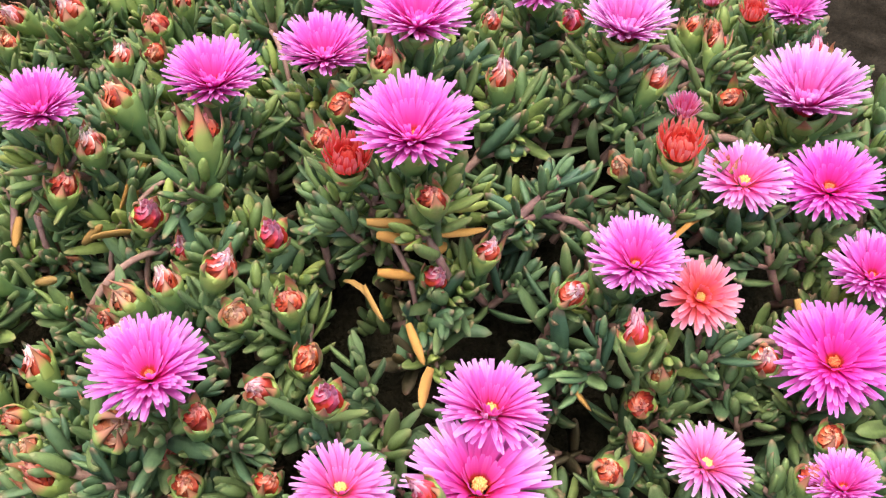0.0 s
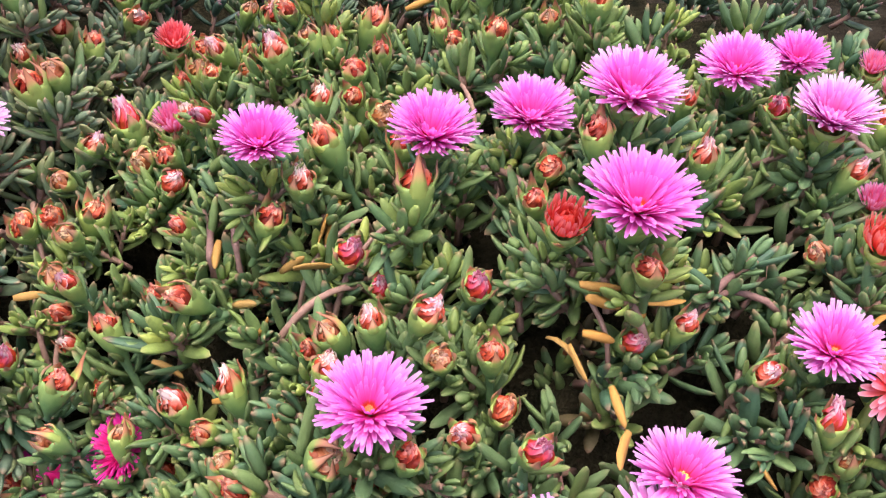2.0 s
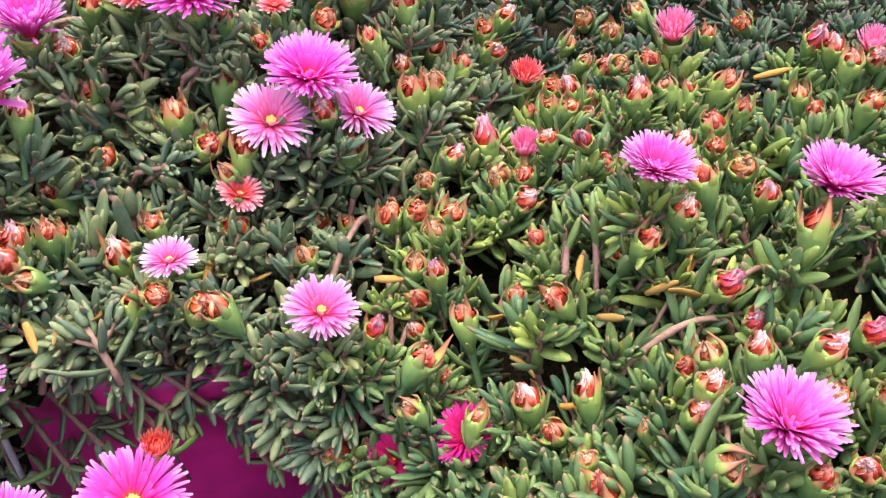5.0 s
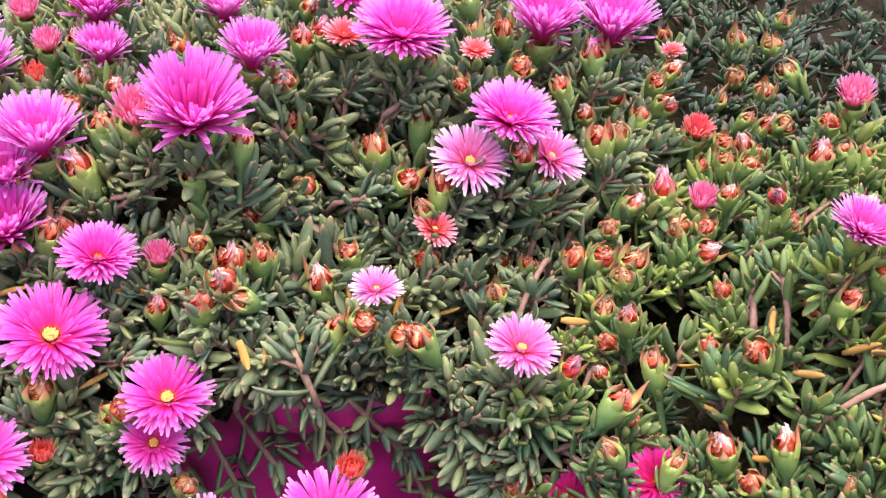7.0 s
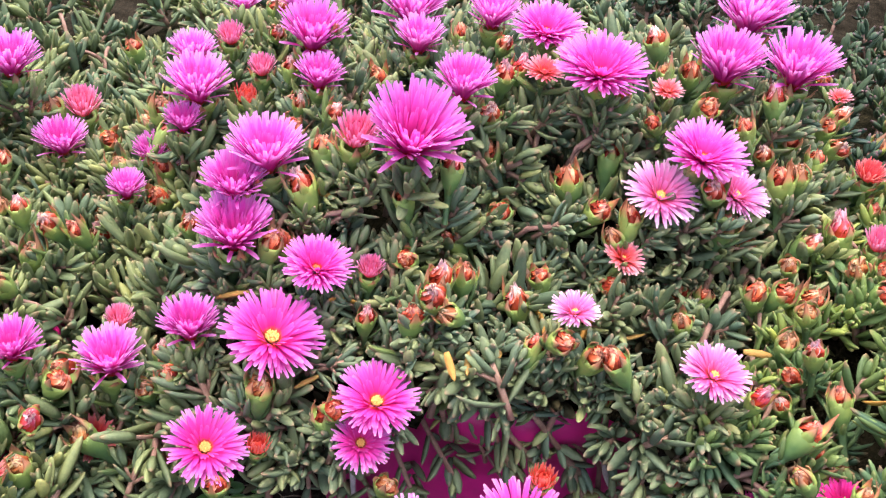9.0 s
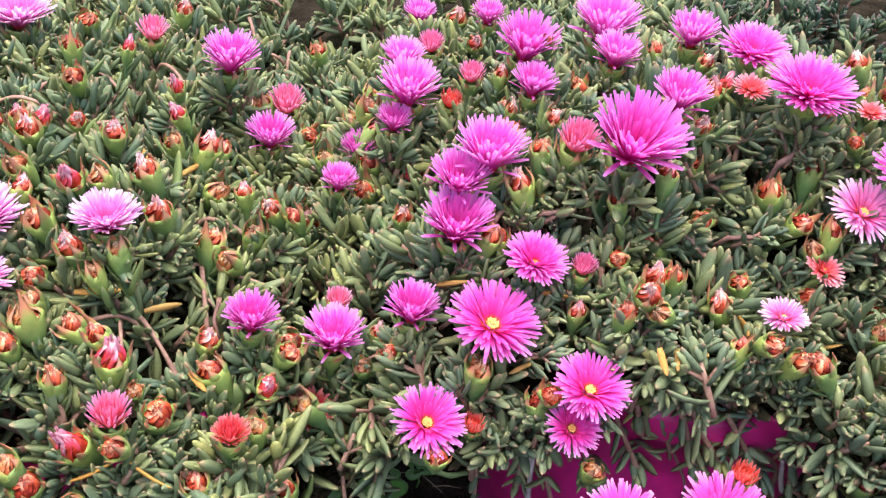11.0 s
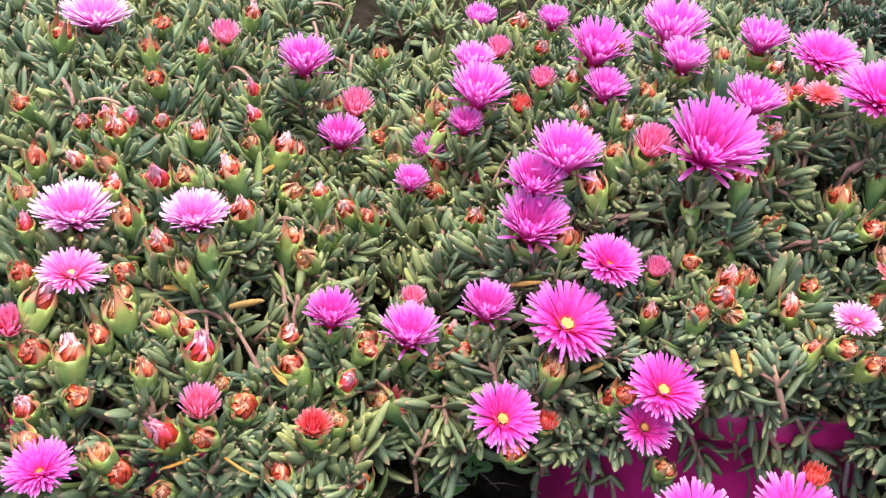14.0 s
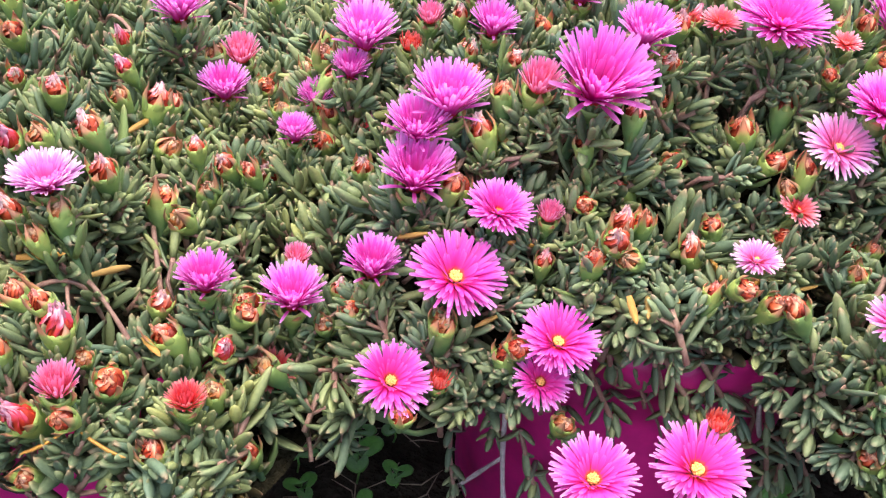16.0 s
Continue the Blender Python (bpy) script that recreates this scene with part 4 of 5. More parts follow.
bud(middle_plant, "orange", -0.479, 0.161, 0.324, 0.0127)
bud(middle_plant, "orange", -0.431, 0.203, 0.347, 0.0115)
bud(middle_plant, "pale", -0.412, 0.217, 0.365, 0.0126)
bud(middle_plant, "orange", -0.411, 0.261, 0.351, 0.0124)
bud(middle_plant, "orange", -0.357, 0.298, 0.385, 0.0108)
bud(middle_plant, "orange", -0.368, 0.263, 0.350, 0.0148)
bud(middle_plant, "orange", -0.355, 0.292, 0.357, 0.0139)
bud(middle_plant, "orange", -0.345, 0.257, 0.343, 0.0133)
bud(middle_plant, "orange", -0.330, 0.260, 0.343, 0.0133)
bud(middle_plant, "green", -0.335, 0.250, 0.334, 0.0119)
bud(middle_plant, "orange", -0.392, 0.240, 0.331, 0.0136)
bud(middle_plant, "orange", -0.408, 0.232, 0.313, 0.0110)
bud(middle_plant, "pale", -0.394, 0.176, 0.331, 0.0146)
bud(middle_plant, "orange", -0.399, 0.160, 0.316, 0.0134)
bud(middle_plant, "pale", -0.424, 0.161, 0.302, 0.0114)
bud(middle_plant, "orange", -0.389, 0.196, 0.321, 0.0115)
bud(middle_plant, "pale", -0.364, 0.202, 0.312, 0.0142)
bud(middle_plant, "orange", -0.362, 0.226, 0.313, 0.0120)
bud(middle_plant, "orange", -0.344, 0.184, 0.307, 0.0124)
bud(middle_plant, "orange", -0.329, 0.180, 0.318, 0.0120)
bud(middle_plant, "orange", -0.315, 0.190, 0.309, 0.0147)
bud(middle_plant, "pale", -0.376, 0.175, 0.273, 0.0118)
bud(middle_plant, "orange", -0.312, 0.202, 0.271, 0.0131)
bud(middle_plant, "orange", -0.326, 0.240, 0.312, 0.0120)
bud(middle_plant, "orange", -0.298, 0.271, 0.301, 0.0140)
bud(middle_plant, "orange", -0.285, 0.279, 0.299, 0.0112)
bud(middle_plant, "orange", -0.264, 0.192, 0.252, 0.0116)
bud(middle_plant, "green", -0.451, 0.111, 0.283, 0.0148)
bud(middle_plant, "orange", -0.413, 0.116, 0.283, 0.0119)
bud(middle_plant, "orange", -0.448, 0.072, 0.254, 0.0118)
bud(middle_plant, "green", -0.382, 0.115, 0.251, 0.0109)
bud(middle_plant, "orange", -0.316, 0.325, 0.381, 0.0124)
bud(middle_plant, "orange", -0.297, 0.332, 0.373, 0.0112)
bud(middle_plant, "orange", -0.274, 0.370, 0.356, 0.0148)
bud(middle_plant, "pale", -0.284, 0.347, 0.353, 0.0117)
bud(middle_plant, "orange", -0.258, 0.368, 0.350, 0.0119)
bud(middle_plant, "orange", -0.270, 0.324, 0.355, 0.0140)
bud(middle_plant, "green", -0.254, 0.377, 0.324, 0.0123)
bud(middle_plant, "orange", -0.258, 0.410, 0.351, 0.0125)
bud(middle_plant, "pale", -0.247, 0.399, 0.344, 0.0124)
bud(middle_plant, "pale", -0.289, 0.361, 0.381, 0.0144)
bud(middle_plant, "orange", -0.339, 0.299, 0.376, 0.0095)
bud(middle_plant, "pale", -0.357, 0.345, 0.401, 0.0128)
bud(middle_plant, "green", -0.346, 0.334, 0.390, 0.0113)
bud(middle_plant, "orange", -0.472, 0.343, 0.371, 0.0125)
bud(middle_plant, "orange", -0.513, 0.266, 0.389, 0.0095)
bud(middle_plant, "pale", -0.392, 0.166, 0.327, 0.0148)
bud(middle_plant, "orange", -0.388, 0.189, 0.326, 0.0111)
bud(middle_plant, "orange", -0.420, 0.121, 0.273, 0.0148)
bud(middle_plant, "orange", -0.480, 0.171, 0.318, 0.0118)
bud(middle_plant, "pale", -0.519, 0.241, 0.354, 0.0112)
bud(middle_plant, "orange", -0.477, 0.202, 0.360, 0.0131)
bud(middle_plant, "pale", -0.433, 0.319, 0.385, 0.0111)
bud(middle_plant, "pale", -0.416, 0.280, 0.388, 0.0120)
bud(middle_plant, "orange", -0.498, 0.291, 0.356, 0.0133)
bud(middle_plant, "pale", -0.532, 0.253, 0.366, 0.0095)
bud(middle_plant, "pale", -0.588, 0.320, 0.345, 0.0111)
bud(middle_plant, "pale", -0.410, 0.250, 0.379, 0.0125)
bud(middle_plant, "pale", -0.513, 0.235, 0.357, 0.0095)
bud(middle_plant, "orange", -0.412, 0.223, 0.316, 0.0118)

# flowers and buds of the left plant
flower(left_plant, "cup", -0.586, 0.224, 0.325, 0.0235, 0.07, -0.02, 1.00)
flower(left_plant, "cup", -0.612, 0.225, 0.295, 0.0246, 0.04, -0.02, 1.00)
flower(left_plant, "cup", -0.598, 0.186, 0.295, 0.0231, 0.04, 0.02, 1.00)
flower(left_plant, "tuft", -0.612, 0.302, 0.342, 0.0207, -0.00, -0.13, 0.99)
flower(left_plant, "tuft", -0.547, 0.121, 0.269, 0.0168, 0.13, 0.04, 0.99)
flower(left_plant, "ruff", -0.530, 0.078, 0.228, 0.0250, 0.45, -0.30, 0.84)
flower(left_plant, "pale_cup", -0.700, 0.017, 0.315, 0.0428, 0.06, -0.01, 1.00)
flower(left_plant, "pale_cup", -0.635, 0.043, 0.329, 0.0344, 0.04, -0.01, 1.00)
flower(left_plant, "pink", -0.669, -0.011, 0.302, 0.0339, 0.08, 0.06, 0.99)
flower(left_plant, "tuft", -0.678, -0.044, 0.285, 0.0225, 0.23, -0.01, 0.97)
flower(left_plant, "open", -0.616, -0.079, 0.253, 0.0329, -0.01, -0.07, 1.00)
flower(left_plant, "tuft", -0.576, -0.015, 0.272, 0.0235, 0.08, 0.00, 1.00)
flower(left_plant, "cup", -0.564, 0.069, 0.282, 0.0289, 0.02, 0.03, 1.00)
flower(left_plant, "cup", -0.532, 0.097, 0.268, 0.0343, 0.01, -0.02, 1.00)
flower(left_plant, "tuft", -0.820, 0.248, 0.302, 0.0260, 0.10, -0.00, 1.00)
flower(left_plant, "cup", -0.711, 0.215, 0.329, 0.0381, 0.05, -0.03, 1.00)
flower(left_plant, "tuft", -0.690, 0.246, 0.291, 0.0282, 0.11, -0.06, 0.99)
flower(left_plant, "cup", -0.677, 0.214, 0.284, 0.0330, 0.06, -0.04, 1.00)
flower(left_plant, "cup", -0.712, 0.446, 0.290, 0.0294, 0.02, -0.02, 1.00)
flower(left_plant, "pale_cup", -0.891, 0.188, 0.316, 0.0502, 0.08, -0.02, 1.00)
flower(left_plant, "cup", -0.587, 0.239, 0.342, 0.0400, 0.05, -0.05, 1.00)
flower(left_plant, "cup", -0.606, 0.259, 0.349, 0.0290, 0.02, 0.05, 1.00)
flower(left_plant, "ruff", -0.557, 0.102, 0.216, 0.0150, 0.40, -0.30, 0.86)
flower(left_plant, "ruff", -0.534, 0.020, 0.258, 0.0205, 0.05, 0.00, 1.00)
bud(left_plant, "orange", -0.759, 0.366, 0.268, 0.0148)
bud(left_plant, "orange", -0.591, 0.202, 0.284, 0.0148)
bud(left_plant, "orange", -0.597, 0.216, 0.296, 0.0138)
bud(left_plant, "pale", -0.517, 0.118, 0.265, 0.0095)
bud(left_plant, "green", -0.516, 0.102, 0.252, 0.0104)
bud(left_plant, "rose", -0.707, -0.008, 0.314, 0.0095)
bud(left_plant, "pale", -0.729, 0.071, 0.331, 0.0148)
bud(left_plant, "pale", -0.751, 0.066, 0.327, 0.0109)
bud(left_plant, "pale", -0.719, 0.097, 0.328, 0.0111)
bud(left_plant, "pale", -0.695, 0.102, 0.328, 0.0142)
bud(left_plant, "orange", -0.745, 0.029, 0.323, 0.0135)
bud(left_plant, "pale", -0.726, 0.040, 0.324, 0.0120)
bud(left_plant, "green", -0.711, 0.048, 0.324, 0.0134)
bud(left_plant, "rose", -0.676, 0.054, 0.327, 0.0148)
bud(left_plant, "green", -0.670, 0.068, 0.326, 0.0133)
bud(left_plant, "pale", -0.657, 0.088, 0.325, 0.0148)
bud(left_plant, "green", -0.726, 0.005, 0.320, 0.0129)
bud(left_plant, "orange", -0.675, 0.031, 0.315, 0.0148)
bud(left_plant, "pale", -0.634, 0.075, 0.315, 0.0147)
bud(left_plant, "pale", -0.645, 0.026, 0.314, 0.0139)
bud(left_plant, "orange", -0.624, 0.102, 0.286, 0.0148)
bud(left_plant, "pale", -0.681, 0.161, 0.298, 0.0148)
bud(left_plant, "rose", -0.722, 0.176, 0.318, 0.0105)
bud(left_plant, "rose", -0.706, 0.160, 0.311, 0.0104)
bud(left_plant, "orange", -0.865, 0.140, 0.323, 0.0148)
bud(left_plant, "orange", -0.867, 0.228, 0.304, 0.0148)
bud(left_plant, "orange", -0.812, 0.170, 0.320, 0.0130)
bud(left_plant, "orange", -0.767, 0.134, 0.326, 0.0148)
bud(left_plant, "pale", -0.849, 0.308, 0.293, 0.0148)
bud(left_plant, "rose", -0.802, 0.209, 0.308, 0.0097)
bud(left_plant, "green", -0.660, 0.147, 0.281, 0.0148)
bud(left_plant, "orange", -0.642, 0.197, 0.259, 0.0127)
bud(left_plant, "pale", -0.611, 0.176, 0.265, 0.0138)
bud(left_plant, "green", -0.619, 0.134, 0.275, 0.0147)
bud(left_plant, "orange", -0.665, 0.243, 0.277, 0.0148)
bud(left_plant, "orange", -0.798, 0.057, 0.326, 0.0128)
bud(left_plant, "orange", -0.688, -0.026, 0.304, 0.0122)
bud(left_plant, "pale", -0.674, -0.027, 0.293, 0.0148)
bud(left_plant, "orange", -0.656, 0.011, 0.298, 0.0125)
bud(left_plant, "green", -0.643, -0.006, 0.292, 0.0148)
bud(left_plant, "orange", -0.627, 0.007, 0.285, 0.0148)
bud(left_plant, "orange", -0.608, 0.006, 0.290, 0.0121)
bud(left_plant, "orange", -0.644, -0.018, 0.282, 0.0136)
bud(left_plant, "orange", -0.663, -0.044, 0.277, 0.0148)
bud(left_plant, "pale", -0.647, -0.033, 0.279, 0.0146)
bud(left_plant, "orange", -0.616, -0.014, 0.272, 0.0135)
bud(left_plant, "rose", -0.599, 0.007, 0.280, 0.0148)
bud(left_plant, "green", -0.586, 0.008, 0.264, 0.0096)
bud(left_plant, "orange", -0.633, -0.042, 0.264, 0.0133)
bud(left_plant, "orange", -0.568, 0.007, 0.261, 0.0148)
bud(left_plant, "pale", -0.647, -0.063, 0.263, 0.0130)
bud(left_plant, "orange", -0.634, -0.073, 0.256, 0.0127)
bud(left_plant, "rose", -0.587, -0.030, 0.256, 0.0143)
bud(left_plant, "orange", -0.565, -0.025, 0.265, 0.0127)
bud(left_plant, "green", -0.609, -0.053, 0.249, 0.0130)
bud(left_plant, "orange", -0.599, -0.049, 0.238, 0.0131)
bud(left_plant, "orange", -0.540, -0.000, 0.237, 0.0148)
bud(left_plant, "green", -0.583, -0.040, 0.226, 0.0120)
bud(left_plant, "pale", -0.581, 0.055, 0.268, 0.0116)
bud(left_plant, "orange", -0.573, 0.046, 0.258, 0.0144)
bud(left_plant, "orange", -0.550, 0.083, 0.263, 0.0147)
bud(left_plant, "pale", -0.582, 0.195, 0.203, 0.0110)
bud(left_plant, "rose", -0.538, 0.052, 0.261, 0.0112)
bud(left_plant, "green", -0.531, 0.070, 0.239, 0.0132)
bud(left_plant, "orange", -0.523, 0.089, 0.202, 0.0124)
bud(left_plant, "orange", -0.517, 0.104, 0.223, 0.0108)
bud(left_plant, "orange", -0.500, 0.095, 0.216, 0.0095)
bud(left_plant, "orange", -0.535, 0.026, 0.209, 0.0143)
bud(left_plant, "orange", -0.520, 0.043, 0.205, 0.0131)
bud(left_plant, "pale", -0.545, 0.178, 0.298, 0.0127)
bud(left_plant, "rose", -0.572, 0.229, 0.290, 0.0140)
bud(left_plant, "pale", -0.594, 0.223, 0.291, 0.0105)
bud(left_plant, "green", -0.619, 0.243, 0.317, 0.0148)
bud(left_plant, "pale", -0.664, 0.427, 0.308, 0.0148)
bud(left_plant, "pale", -0.616, 0.143, 0.289, 0.0117)
bud(left_plant, "pale", -0.636, 0.143, 0.293, 0.0118)
bud(left_plant, "orange", -0.543, 0.076, 0.266, 0.0129)
bud(left_plant, "orange", -0.501, 0.104, 0.270, 0.0118)
bud(left_plant, "green", -0.534, 0.037, 0.249, 0.0123)

# flowers and buds of the back plant
flower(back_plant, "coral", -0.258, 0.462, 0.346, 0.0160, -0.05, -0.16, 0.99)
bud(back_plant, "green", -0.198, 0.619, 0.324, 0.0148)
bud(back_plant, "green", -0.225, 0.552, 0.329, 0.0148)
bud(back_plant, "green", -0.218, 0.522, 0.314, 0.0148)
bud(back_plant, "green", -0.197, 0.506, 0.318, 0.0148)
bud(back_plant, "green", -0.222, 0.506, 0.305, 0.0148)
bud(back_plant, "green", -0.188, 0.539, 0.321, 0.0148)
bud(back_plant, "pale", -0.189, 0.443, 0.325, 0.0130)
bud(back_plant, "green", -0.202, 0.570, 0.324, 0.0148)
bud(back_plant, "orange", -0.120, 0.524, 0.333, 0.0148)

# buds between the others
bud(left_plant, "pale", -0.746, 0.079, 0.329, 0.0108)
bud(left_plant, "rose", -0.733, 0.084, 0.329, 0.0112)
bud(left_plant, "orange", -0.678, 0.169, 0.294, 0.0129)
bud(left_plant, "pale", -0.697, 0.041, 0.320, 0.0122)
bud(left_plant, "green", -0.692, 0.141, 0.305, 0.0108)
bud(left_plant, "green", -0.626, 0.040, 0.314, 0.0118)
bud(left_plant, "green", -0.646, 0.000, 0.296, 0.0119)
bud(left_plant, "green", -0.629, 0.026, 0.306, 0.0110)
bud(left_plant, "green", -0.609, 0.098, 0.280, 0.0127)
bud(left_plant, "green", -0.639, 0.274, 0.308, 0.0108)
bud(left_plant, "green", -0.633, 0.242, 0.301, 0.0117)
bud(left_plant, "pale", -0.606, 0.234, 0.308, 0.0121)
bud(left_plant, "orange", -0.605, 0.152, 0.284, 0.0118)
bud(left_plant, "green", -0.632, 0.214, 0.287, 0.0127)
bud(left_plant, "green", -0.697, 0.228, 0.297, 0.0134)
bud(middle_plant, "orange", -0.499, 0.207, 0.361, 0.0123)
bud(middle_plant, "rose", -0.413, 0.293, 0.387, 0.0114)
bud(middle_plant, "orange", -0.334, 0.341, 0.390, 0.0124)
bud(middle_plant, "orange", -0.417, 0.183, 0.326, 0.0114)
bud(middle_plant, "green", -0.385, 0.165, 0.319, 0.0132)
bud(middle_plant, "green", -0.288, 0.234, 0.312, 0.0116)
bud(back_plant, "pale", -0.253, 0.444, 0.344, 0.0126)
bud(back_plant, "green", -0.202, 0.444, 0.327, 0.0105)
bud(back_plant, "green", -0.180, 0.440, 0.331, 0.0134)
bud(back_plant, "orange", -0.272, 0.526, 0.328, 0.0114)
bud(back_plant, "orange", -0.138, 0.513, 0.327, 0.0108)
bud(right_plant, "orange", -0.211, 0.389, 0.337, 0.0114)
bud(right_plant, "green", -0.208, 0.369, 0.338, 0.0123)
bud(right_plant, "orange", -0.170, 0.313, 0.347, 0.0119)
bud(right_plant, "green", -0.219, 0.308, 0.327, 0.0128)
bud(right_plant, "orange", -0.207, 0.309, 0.332, 0.0106)
bud(right_plant, "green", -0.239, 0.247, 0.314, 0.0126)
bud(right_plant, "orange", -0.126, 0.352, 0.359, 0.0125)
bud(right_plant, "rose", -0.084, 0.427, 0.376, 0.0133)
bud(right_plant, "green", -0.090, 0.377, 0.370, 0.0111)
bud(right_plant, "pale", -0.047, 0.404, 0.385, 0.0124)
bud(right_plant, "orange", -0.232, 0.233, 0.305, 0.0114)


# ---- the leafy mat ----
for x, y, z, plant in (
    (-0.05, 0.50, 0.35, right_plant), (0.06, 0.42, 0.37, right_plant), (-0.30, 0.50, 0.33, back_plant), (-0.10, 0.62, 0.33, back_plant),
    (-0.45, 0.48, 0.33, middle_plant), (-0.60, 0.52, 0.31, left_plant), (-0.75, 0.50, 0.29, left_plant), (-0.90, 0.35, 0.29, left_plant),
    (-0.95, 0.10, 0.30, left_plant), (-0.40, 0.65, 0.32, back_plant), (-0.25, 0.75, 0.31, back_plant), (-0.60, 0.75, 0.29, left_plant),
    (-0.85, 0.65, 0.28, left_plant), (-1.05, 0.30, 0.28, left_plant), (-0.05, 0.75, 0.31, back_plant), (-0.82, -0.05, 0.27, left_plant),
):
    PLACED.append((x, y, z, plant, 0.06))
SPOT = np.array([p[:3] for p in PLACED])


def crest(i):
    """Flowers hanging deep at the edge don't shape the mat's top."""
    near = (SPOT[:, 0] - SPOT[i, 0]) ** 2 + (SPOT[:, 1] - SPOT[i, 1]) ** 2 < 0.07 ** 2
    return SPOT[i, 2] > np.median(SPOT[near, 2]) - 0.022


TOP = np.array([SPOT[i] for i in range(len(SPOT)) if crest(i)])


def height(x, y):
    w = np.exp(-((TOP[:, 0] - x) ** 2 + (TOP[:, 1] - y) ** 2) / (2 * 0.024 ** 2)) + 1e-9 / ((TOP[:, 0] - x) ** 2 + (TOP[:, 1] - y) ** 2 + 1e-3)
    return float((w * TOP[:, 2]).sum() / w.sum())


def owner(x, y):
    return PLACED[int(((SPOT[:, 0] - x) ** 2 + (SPOT[:, 1] - y) ** 2).argmin())][3]


LEFT_END = ((-0.10, -0.72), (0.0, -0.86), (0.10, -1.0), (0.20, -1.06), (0.30, -0.98), (0.40, -0.92), (0.50, -0.83), (0.60, -0.75), (0.70, -0.64), (0.80, -0.58))


def covered(x, y):
    near = math.sqrt(((SPOT[:, 0] - x) ** 2 + (SPOT[:, 1] - y) ** 2).min())
    wide = 0.12 if y > 0.34 or x < -0.72 else 0.075 if y > front(x) + 0.03 else 0.05
    left_end = float(np.interp(y, [e[0] for e in LEFT_END], [e[1] for e in LEFT_END]))
    return y > front(x) and near < wide and left_end < x < 0.19 - 0.10 * max(0, y - 0.3) and y < 0.80


def slope(x, y):
    return (height(x - 0.012, y) - height(x + 0.012, y)) / 0.024, (height(x, y - 0.012) - height(x, y + 0.012)) / 0.024


LOOSE = {"left": 300}
ONE_LEAF = {k: [mesh("leaf", *fleshy_leaf(rng, 1.0, 0.14, bend), LEAF[k]) for bend in (0.15, 0.35, 0.6)] for k in LEAF}


def shoot_of_leaves(plant, kind, m, r):
    """A shoot whose leaves are parts of their own."""
    length, radius, pairs = SHOOT_SIZE[kind]
    s, leaves = shoot_shape(r, length, radius, pairs)
    stem = attach(new("shoot", s.mesh("shoot", LEAF[kind], stems=len(s.f))), plant, m)
    for q, size, thick, bend in leaves:
        inside("leaf", r.choice(ONE_LEAF[kind]), stem, q @ Matrix.Diagonal((size, thick / 0.14, thick / 0.14, 1)))
        LOOSE["left"] -= 1


BLOOMS = np.array(BLOOM)


def ceiling_of_leaves(x, y):
    """Leaves stay below the petals of a flower that stands over them."""
    under = (BLOOMS[:, 0] - x) ** 2 + (BLOOMS[:, 1] - y) ** 2 < (0.85 * BLOOMS[:, 3] + 0.003) ** 2
    return float(BLOOMS[under, 2].min()) - 0.010 if under.any() else 9.0


def openness(kind, x, y):
    """How much of the mat stays open between its shoots: most at the right plant's front."""
    if kind == "middle":
        return -0.56
    if kind == "right" and y < 0.26:
        return -0.14 + 0.06 * min(1.0, max(0.0, (0.10 - y + front(x)) / 0.05)) + 0.22 * min(1.0, max(0.0, (x + 0.02) / 0.06))
    if kind == "right" and y < 0.36:
        return -0.30
    if y > 0.44 and x > -0.34:
        return -0.30
    return -0.20 if y < 0.24 else -0.36


def scatter(step, drop, tilt, seed):
    r = random.Random(seed)
    y = -0.12
    while y < 0.86:
        gap = step * (1.0 if y < 0.42 else 1.50 if drop < 0.02 else 2.0)
        x = -1.15
        while x < 0.2:
            px, py = x + r.uniform(-0.5, 0.5) * gap, y + r.uniform(-0.5, 0.5) * gap
            x += gap
            if not covered(px, py):
                continue
            plant = owner(px, py)
            kind = KINDS[plant]
            hollow = 0.8 * noise.noise(Vector((px * 48, py * 48, 5))) + 0.6 * noise.noise(Vector((px * 95, py * 95, 9)))
            if hollow < (openness(kind, px, py) if drop < 0.02 else openness(kind, px, py) - 0.35 if drop < 0.03 else -9):
                continue
            if py > 0.44 and px > -0.34:
                plant, kind = back_plant, "back"
            sx, sy = slope(px, py)
            rim = 1.0 if py - front(px) < 0.03 else 0.35
            n = (rim * sx + r.gauss(0, tilt), rim * sy - 0.12 + r.gauss(0, tilt), 1.0)
            z = height(px, py) - drop + r.uniform(-0.012, 0.006) - (0.010 if hollow < -0.10 else 0.0) - (0.007 if kind == "left" else 0.003 if py > 0.24 else 0.0)
            z = min(z, ceiling_of_leaves(px, py))
            m = facing((px, py, z), n, r.uniform(0.78, 1.22), r.uniform(0, 360))
            if LOOSE["left"] > 0 and drop < 0.02 and -0.09 < px < 0.10 and 0.12 < py < 0.24:
                shoot_of_leaves(plant, kind, m, r)
                continue
            # commoner on the upper part, to paint it brighter as well as younger
            fresh = kind == "right" and drop < 0.02 and r.random() < (0.70 if py > 0.20 and px < 0.05 else 0.30)
            broad = kind == "middle" and py > 0.19 and drop < 0.02 and r.random() < 0.45
            attach(new("shoot", r.choice(SHOOT_MESH["old_shaded" if drop > 0.03 else "young" if fresh else "left" if broad else kind])), plant, m)
        y += gap * 0.9


scatter(0.0200, 0.009, 0.40, 3)
scatter(0.0330, 0.022, 0.55, 6)
# deepest layer: aged shoots whose dark colour also paints the shade in the gaps
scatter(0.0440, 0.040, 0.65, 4)


